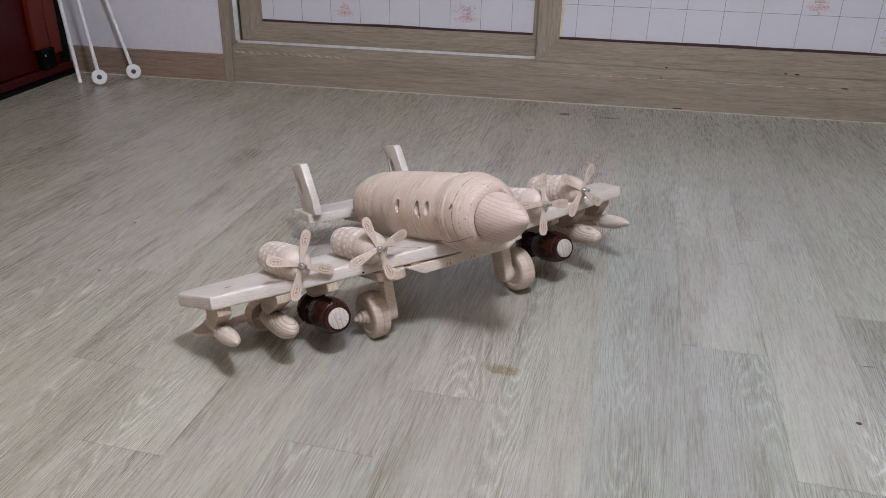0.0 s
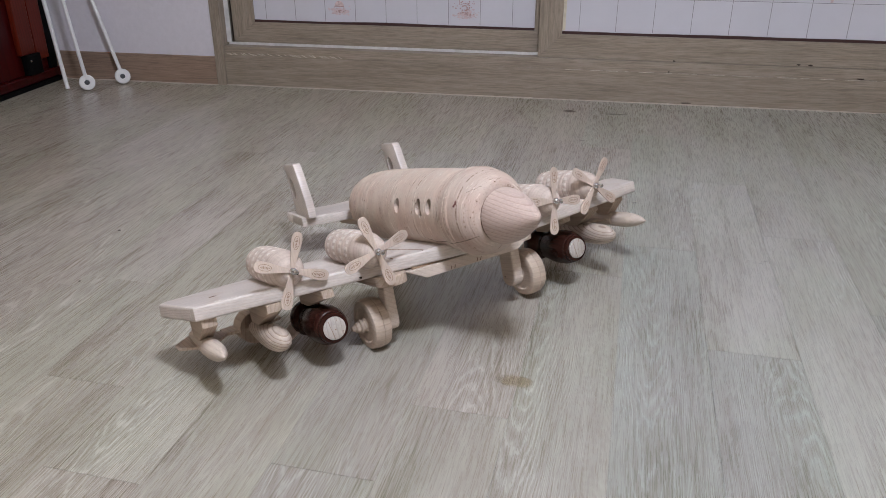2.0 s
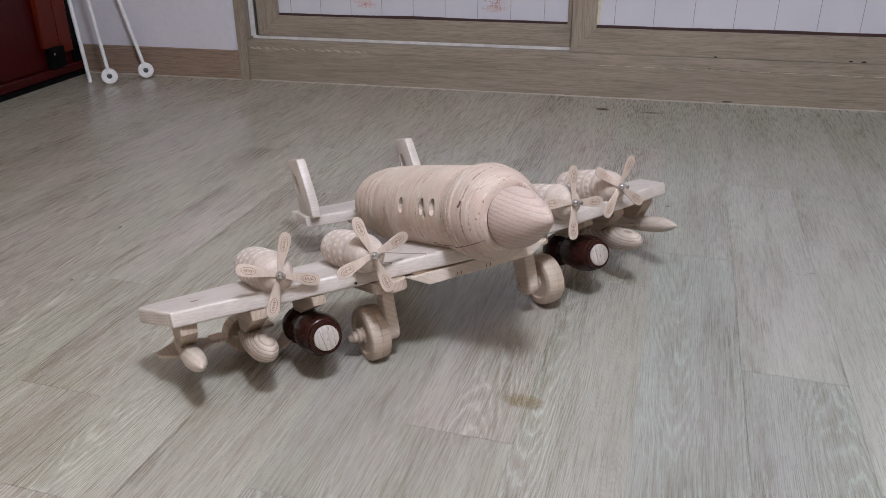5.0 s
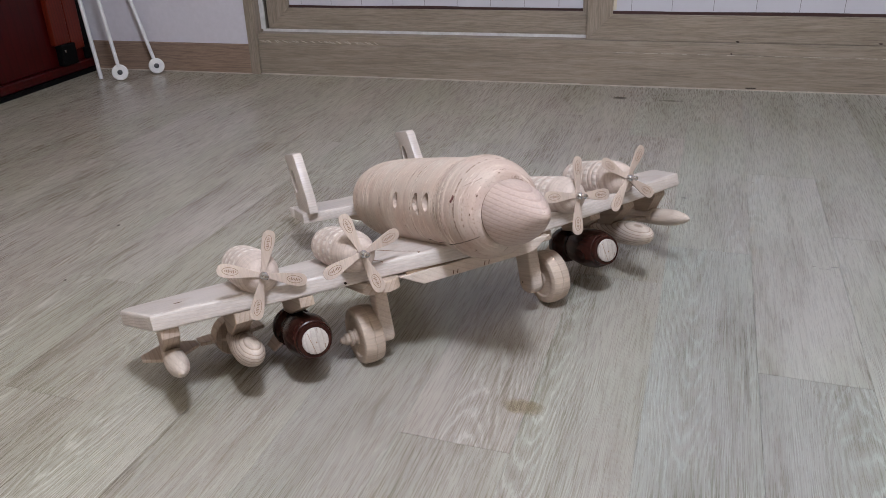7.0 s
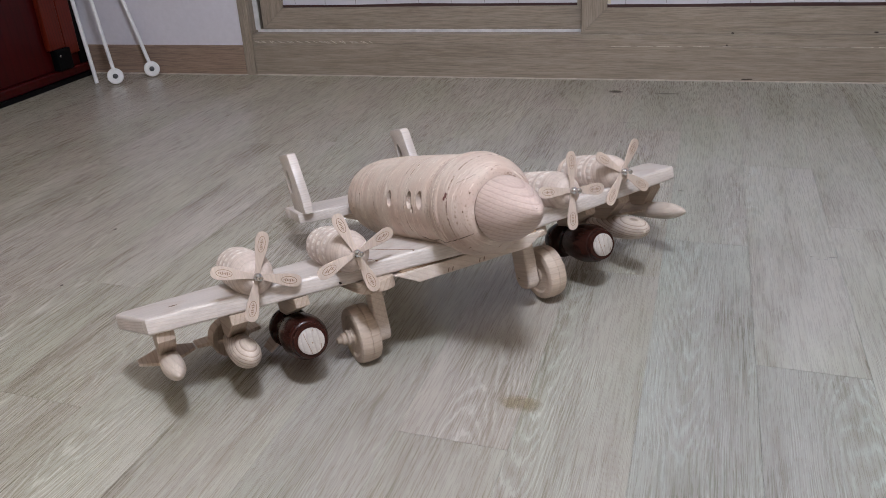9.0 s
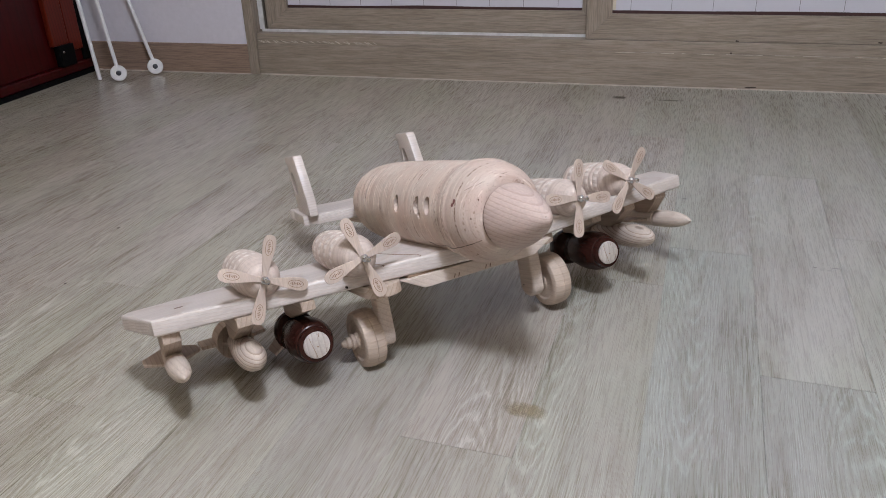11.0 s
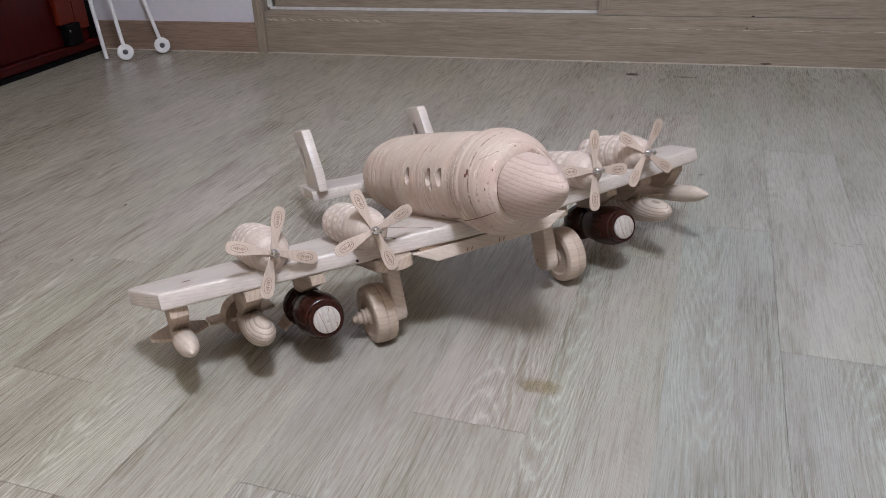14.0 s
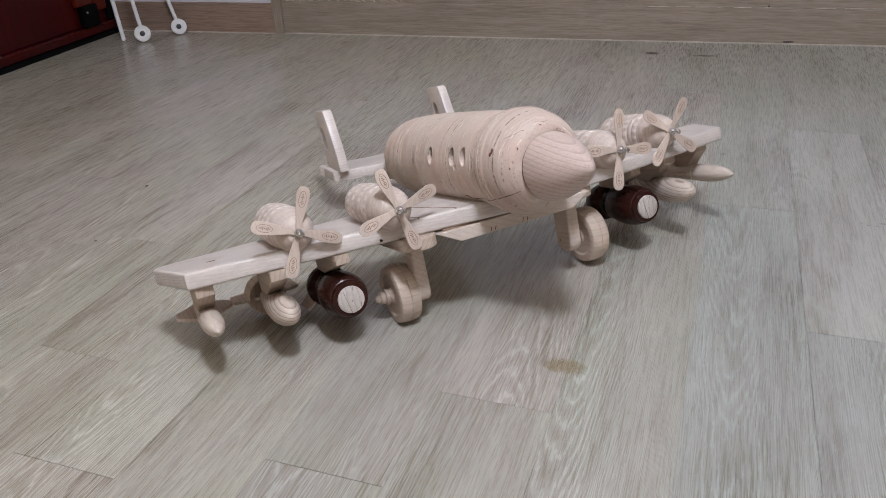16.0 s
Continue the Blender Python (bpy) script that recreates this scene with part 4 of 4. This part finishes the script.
for s in (-1, 1):
    a, h = s * 0.272, 0.0858
    prof = [(-0.106, 0.0), (-0.106, 0.020), (-0.102, 0.028), (-0.09, 0.0325), (-0.08, 0.0335), (-0.072, 0.031), (-0.068, 0.026), (-0.063, 0.0245), (-0.058, 0.0235),
            (-0.05, 0.025), (-0.044, 0.029), (-0.04, 0.0295), (-0.036, 0.0302), (-0.02, 0.0335), (-0.004, 0.0349), (0.012, 0.0341), (0.024, 0.0312), (0.029, 0.029), (0.030, 0.0272), (0.036, 0.0270), (0.038, 0.0255), (0.038, 0.0)]
    store = part("fuel_tank", lathe(bmesh.new(), prof, along(a, h), 56), lacquer_dark, plane, "glossy dark brown turned baluster tank")
    part("end_disc", lathe(bmesh.new(), [(0.038, 0.0), (0.038, 0.0202), (0.041, 0.0199), (0.042, 0.0184), (0.042, 0.0)], along(a, h), 40), end_grain, store, "pale bare end-grain disc")
    for line in (((-0.010, 0.0145), (-0.0085, 0.006), (-0.006, -0.004), (-0.004, -0.013), (-0.003, -0.019)), ((0.0052, 0.0185), (0.0046, 0.012)), ((0.0135, -0.007), (0.0115, -0.0135))):
        bm = bmesh.new()
        for p, q in zip(line, line[1:]):
            tube(bm, (a + p[0], -0.0421, h + p[1]), (a + q[0], -0.0421, h + q[1]), 0.0004, 6)
        part("split", bm, blade_ink, store, "dark split in the end grain")
    bm = lathe(bmesh.new(), [(0.0415, 0.0013), (0.0424, 0.0011), (0.0424, 0.0)], along(a + 0.0005, h - 0.002), 10)
    part("centre_mark", bm, blade_ink, store, "small lathe centre mark")
    fins(store, a, h, [(-0.070, 0.010), (-0.082, 0.050), (-0.128, 0.050), (-0.135, 0.006)], 0.002, (218, 322))
    pylon(a, -0.075, 0.043 if s < 0 else 0.020, 0.011, 0.116)
    a, h = s * 0.362, 0.0895 if s < 0 else 0.0912
    prof = smooth_profile([(-0.160, 0.0), (-0.159, 0.009), (-0.125, 0.0115), (-0.108, 0.0135), (-0.085, 0.0165), (-0.05, 0.0200), (-0.015, 0.0217), (0.010, 0.0210), (0.030, 0.0165), (0.040, 0.0112), (0.0460, 0.0053), (0.0472, 0.0)], 0.003)
    prof = [(f + (0.008 if s > 0 and f > -0.02 else 0.0), q) for f, q in prof]
    bomb = part("bomb", lathe(bmesh.new(), prof, along(a, h), 40), pine_turned, plane, "fat rounded pine bomb")
    fins(bomb, a, h, [(-0.107, 0.008), (-0.124, 0.052), (-0.165, 0.052), (-0.168, 0.008)], 0.0028, (0, 180))
    ring = [(-0.112, 0.0270), (-0.111, 0.0290), (-0.116, 0.0302), (-0.150, 0.0302), (-0.150, 0.0262), (-0.116, 0.0262), (-0.112, 0.0270)]
    part("tail_ring", lathe(bmesh.new(), ring, along(a, h), 36), pine_block, bomb, "thin turned tail ring")
    pylon(a, -0.08, 0.027 if s < 0 else 0.002, 0.013, 0.108)
    a, h = s * 0.462, 0.098
    prof = smooth_profile([(-0.162, 0.0), (-0.161, 0.008), (-0.12, 0.0125), (-0.06, 0.0155), (-0.046, 0.016)], 0.003) + [(-0.044, 0.0145), (-0.042, 0.0158)] + smooth_profile([(-0.04, 0.0162), (-0.02, 0.0162), (0.005, 0.0145), (0.025, 0.010), (0.037, 0.005), (0.0443, 0.0)], 0.003)
    prof = [(f + (0.004 if s > 0 and f > -0.04 else 0.0), q) for f, q in prof]
    bomb = part("rocket", lathe(bmesh.new(), prof, along(a, h), 36), pine_rocket, plane, "slim pointed pine rocket")
    fins(bomb, a, h, [(-0.050, 0.010), (-0.088, 0.042), (-0.116, 0.042), (-0.160, 0.006)], 0.0024)
    pylon(a, -0.09, -0.003 if s < 0 else -0.026, 0.013, 0.111)

# tail
outline = [(-0.140, -0.375), (-0.04, -0.336), (0.04, -0.336), (0.137, -0.378), (0.137, -0.425), (0.143, -0.428), (0.143, -0.456), (0.04, -0.43), (-0.04, -0.43), (-0.143, -0.456), (-0.143, -0.440), (-0.140, -0.436)]
rise = lambda a, f, h: (a, -f, h + 0.14 * max(0.0, -0.36 - f))
part("tailplane", prism(bmesh.new(), outline, 0.203, 0.224, rise, 0.003), pine_wing, plane, "pale pine tailplane")
part("tail_boom", boxed((-0.028, 0.26, 0.185), (0.028, 0.44, 0.212), 0.004), pine_block, plane)
for s in (-1, 1):
    outer = [(-0.425, 0.2265), (-0.351, 0.2245), (-0.353, 0.259), (-0.380, 0.338), (-0.386, 0.345), (-0.441, 0.345), (-0.447, 0.342), (-0.447, 0.333), (-0.439, 0.330)]
    bm = prism(bmesh.new(), outer, *((0.118, 0.137) if s > 0 else (-0.132, -0.113)), lambda f, h, a: (a, -f, h), 0.003)
    fin = part("tail_fin", bm, pine_wing, plane, "upright pine tail fin with oval hole")
    hole = bmesh.new()
    lathe(hole, [(0.10, 0.012), (0.16, 0.012)], lambda d, y, z, s=s: (s * d, -(-0.413 + y - z * 0.25), 0.290 + z * 2.0), 24)
    carve(fin, [hole])

# cracks, knots and pencil marks
def skin(f, ang, lift=0.0):
    """A place on the fuselage's skin."""
    fs, rs = [q[0] for q in cut_profile], [q[1] for q in cut_profile]
    r = float(np.interp(f, fs, rs)) + lift
    t = radians(ang)
    return Vector((r * math.cos(t), -f, AXIS + r * math.sin(t)))


def crack(points, width=0.0006):
    rng = random.Random(len(points) + int(1000 * points[0][0]))
    fine = []
    for (f0, a0), (f1, a1) in zip(points, points[1:]):
        k = max(3, int(abs(f1 - f0) / 0.004) + int(abs(a1 - a0) / 3))
        fine += [(f0 + (f1 - f0) * j / k + rng.uniform(-0.0008, 0.0008), a0 + (a1 - a0) * j / k + rng.uniform(-0.5, 0.5)) for j in range(k)]
    fine.append(points[-1])
    bm = bmesh.new()
    for p, q in zip(fine, fine[1:]):
        tube(bm, skin(*p, -0.0002), skin(*q, -0.0002), width * rng.uniform(0.6, 1.2), 6)
    part("crack", bm, slit, fuselage, "dark drying crack")


crack([(0.040, -147), (0.066, -141.6), (0.133, -147.5), (0.168, -150), (0.186, -148)], 0.0006)
crack([(0.168, 143), (0.178, 132), (0.1855, 118)], 0.0003)
crack([(0.184, 98), (0.186, 88), (0.186, 78)], 0.00028)
crack([(0.187, -97), (0.178, -99)], 0.0003)


def knot(f, ang, r, material):
    at, out = skin(f, ang), skin(f, ang, 0.01) - skin(f, ang)
    q = out.to_track_quat("X", "Z").to_matrix()
    bm = lathe(bmesh.new(), [(-0.0006, r), (0.0001, r * 0.9), (0.0004, r * 0.5), (0.0004, 0.0)], lambda d, y, z: at + q @ Vector((d, y, z)), 14)
    part("knot", bm, material, fuselage if f < SPLIT else head_part, "small dark knot")


knot_red = plain("red_brown_knot", (0.16, 0.055, 0.045), 0.6, vary=0.3, scale=300)
knot(0.1577, 156, 0.0042, knot_red)
knot(0.1560, 160, 0.0028, knot_red)
for f, ang in ((0.189, 92), (0.184, 176), (0.1895, 147), (0.165, -132), (-0.186, 160.7)):
    knot(f, ang, 0.0016, ink)

bm = lathe(bmesh.new(), [(0.278, 0.0), (0.278, 0.0011), (0.2862, 0.0011), (0.2862, 0.0)], lambda f, y, z: (-0.0005 + y, -f, AXIS - 0.0015 + z), 10)
part("pin_hole", bm, slit, plane, "tiny dark hole near the nose tip")

# saw grooves, pencil strokes and screw holes on the wing and plate
for pts in (((-0.126, -0.041), (-0.110, 0.020), (-0.094, 0.062), (-0.093, 0.069), (-0.097, 0.074)), ((-0.162, 0.024), (-0.156, 0.055), (-0.153, 0.066), (-0.156, 0.071))):
    bm = bmesh.new()
    for p, q in zip(pts, pts[1:]):
        tube(bm, flat(*p, WING_Z1 - 0.0001), flat(*q, WING_Z1 - 0.0001), 0.0008, 8)
    part("saw_groove", bm, blade_ink, wing, "curved saw groove")
for a in (-0.050, -0.0424, 0.006, 0.0139):
    bm = prism(bmesh.new(), [(a, 0.1335), (a + 0.0015, 0.1335), (a + 0.004, 0.1395), (a + 0.0025, 0.1395)], 0.0775, 0.0788, lambda x, h, f: (x, -f, h))
    part("pencil_stroke", bm, ink, plane, "dark pencil stroke")
for a, f in ((-0.2135, 0.0555), (-0.172, 0.0635)):
    bm = lathe(bmesh.new(), [(f - 0.004, 0.0017), (f + 0.0025, 0.0017)], along(a, 0.161), 12)
    part("screw_hole", bm, slit, wing, "dark screw hole")
# sawn end grain of the wing tips
for s in (-1, 1):
    tip = 0.004 if s > 0 else 0.0
    p, q = Vector((s * (0.4866 + tip), -0.009, 0)), Vector((s * (0.5147 + tip), -0.094, 0))
    out = Vector((s * 0.957, 0.290, 0)) * 0.0003
    bm = bmesh.new()
    ring = [bm.verts.new(flat(v.x + k * out.x, v.y + k * out.y, z)) for k in (0.0, 1.0) for v, z in ((p, 0.1595), (q, 0.1595), (q, 0.1755), (p, 0.1755))]
    for f in ((0, 1, 2, 3), (4, 5, 6, 7), (0, 1, 5, 4), (1, 2, 6, 5), (2, 3, 7, 6), (3, 0, 4, 7)):
        bm.faces.new([ring[k] for k in f])
    part("end_grain", bm, tip_grain, wing, "sawn end grain with fine layers")
rng = random.Random(21)
for k in range(34):
    a = -0.475 + 0.30 * k / 34 + rng.uniform(-0.003, 0.003)
    f = 0.002 + (0.483 + a) * 0.1926 - 0.0046 + rng.uniform(-0.0015, 0.0004)
    w = rng.uniform(0.0012, 0.0035)
    bm = prism(bmesh.new(), [(a, f - 0.0006), (a + w, f - 0.0004 + rng.uniform(-0.0006, 0.0006)), (a + w, f + 0.0008), (a + 0.4 * w, f + 0.0010)], WING_Z1 - 0.002, WING_Z1 + 0.0003, flat)
    part("worn_nick", bm, pale_nick, wing)
bm = prism(bmesh.new(), [(-0.4395 + 0.0065 * math.cos(t * math.pi / 8), -0.0408 + 0.0026 * math.sin(t * math.pi / 8)) for t in range(16)], WING_Z1 - 0.001, WING_Z1 + 0.0003, flat)
part("wing_knot", bm, ink, wing, "dark knot in the wing")

# ---- floor ----
floor = tagged(part("floor", boxed((X0 - 0.1, Y0 - 0.1, -0.08), (X1 + 0.1, 3.3, -0.0045)), subfloor), "floor of pale greyed oak planks", "floor", kind="structure")
PITCH, LENGTH, SLANT = 0.161, 0.915, math.atan(0.065)
bm = boxed((-PITCH / 2 + 0.0002, -LENGTH / 2 + 0.0004, -0.006), (PITCH / 2 - 0.0002, LENGTH / 2 - 0.0004, 0.0))
plank_mesh = finish(bm, 20)
plank_mesh.materials.append(oak_left_lift)
plank_mesh_mid, plank_mesh_between, plank_mesh_near_dim, plank_mesh_far_lift = (plank_mesh.copy() for _ in range(4))
plank_mesh_mid.materials[0], plank_mesh_between.materials[0], plank_mesh_near_dim.materials[0], plank_mesh_far_lift.materials[0] = oak_mid, oak_between, oak_near_dim, oak_far_lift
ENDS = {-8: 1.99, -7: 1.632, -6: 2.25, -5: 1.383, -4: 1.037, -3: 1.75, -2: 1.48, -1: 0.92, 0: 1.106, 1: 1.65, 2: 1.822, 3: 1.394, 4: 1.038, 5: 1.60, 6: 1.21}
rng = random.Random(11)
turn = Matrix.Rotation(-SLANT, 4, "Z")
for k in range(-17, 17):
    end = ENDS.get(k, rng.uniform(0.8, 1.7))
    for j in range(-5, 4):
        place = turn @ Vector(((k + 0.5) * PITCH, end + (j + 0.5) * LENGTH, 0))
        reach = LENGTH / 2 + 0.1
        if not (X0 - 0.06 < place.x < X1 + 0.06 and Y0 - reach < place.y < WALL_Y + reach - 0.1):
            continue
        # position picks the cast, so uneven light is painted into the planks
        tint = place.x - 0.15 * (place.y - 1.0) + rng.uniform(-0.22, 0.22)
        mesh = (plank_mesh_near_dim if place.y < 1.35 else plank_mesh_far_lift) if tint > 0.40 else plank_mesh_between if tint > 0.10 else plank_mesh_mid if tint > -0.22 else plank_mesh
        flip = rng.randint(0, 1)
        lo = max(-LENGTH / 2, Y0 - 0.02 - place.y)
        hi = min(LENGTH / 2, WALL_Y + 0.03 - place.y)
        if hi - lo < 0.02:
            continue
        if hi - lo < LENGTH - 0.001:
            # boards cut at the walls
            bm = boxed((-PITCH / 2 + 0.0002, lo + 0.0004, -0.006), (PITCH / 2 - 0.0002, hi - 0.0004, 0.0))
            oak = mesh.materials[0]
            mesh, flip = finish(bm, 20), 0
            mesh.materials.append(oak)
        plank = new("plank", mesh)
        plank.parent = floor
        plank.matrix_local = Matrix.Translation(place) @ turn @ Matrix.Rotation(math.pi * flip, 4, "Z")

# marks on the floor
brown_stain = faint("brown_stain", (0.38, 0.28, 0.135), 0.34)
grey_speck = faint("dark_grey_speck", (0.09, 0.085, 0.08), 0.4)
grey_stain = faint("grey_stain", (0.10, 0.078, 0.055), 0.75)
brown_scuff = faint("brown_scuff", (0.17, 0.135, 0.10), 0.42)


def blot(name, label, x, y, rx, ry, turn, material, seed):
    rng = random.Random(seed)
    bm = bmesh.new()
    c, s = math.cos(turn), math.sin(turn)
    ring = []
    for k in range(22):
        t = 2 * math.pi * k / 22
        w = rng.uniform(0.96, 1.04)
        ring.append((rx * w * math.cos(t), ry * w * math.sin(t)))
    prism(bm, [(x + c * u - s * v, y + s * u + c * v) for u, v in ring], 0.0002, 0.0006)
    tagged(part(name, bm, material), label, "stain", kind="structure")


blot("floor_stain", "faint brown oval stain on the floor planks", 0.234, 1.198, 0.039, 0.020, -0.25, brown_stain, 1)
blot("floor_stain", "faint dark scuff on the floor near the sill", 0.279, 2.971, 0.028, 0.020, 0.0, grey_stain, 2)
blot("floor_stain", "faint brownish scuff on the floor near the sill", 0.45, 2.955, 0.055, 0.012, -0.1, brown_scuff, 3)
blot("floor_speck", "small black speck on the floor planks", -0.778, 1.665, 0.0042, 0.004, 0.0, slit, 4)
blot("floor_speck", "small black speck on the floor planks", 0.847, 1.164, 0.005, 0.004, 0.0, slit, 5)
blot("floor_speck", "short dark scratch on the floor planks", 0.917, 1.351, 0.011, 0.0012, 0.1, slit, 6)
for x, y, rx, ry, turn in ((0.553, 2.490, 0.005, 0.004, 0.0), (0.641, 2.209, 0.005, 0.004, 0.3), (0.329, 2.608, 0.016, 0.005, -0.1), (0.477, 2.073, 0.009, 0.006, 0.4),
                           (0.723, 1.748, 0.004, 0.003, 0.2), (0.737, 1.747, 0.005, 0.003, 0.0), (0.845, 1.850, 0.005, 0.003, 0.1), (0.713, 1.757, 0.006, 0.002, 0.5), (0.751, 1.759, 0.010, 0.002, -0.1), (0.796, 2.392, 0.005, 0.004, 0.0)):
    blot("floor_speck", "small dark speck on the floor planks", x, y, rx, ry, turn, grey_speck, int(1000 * x))
blot("floor_speck", "small black speck on the floor planks", -0.716, 1.404, 0.003, 0.0028, 0.0, slit, 9)
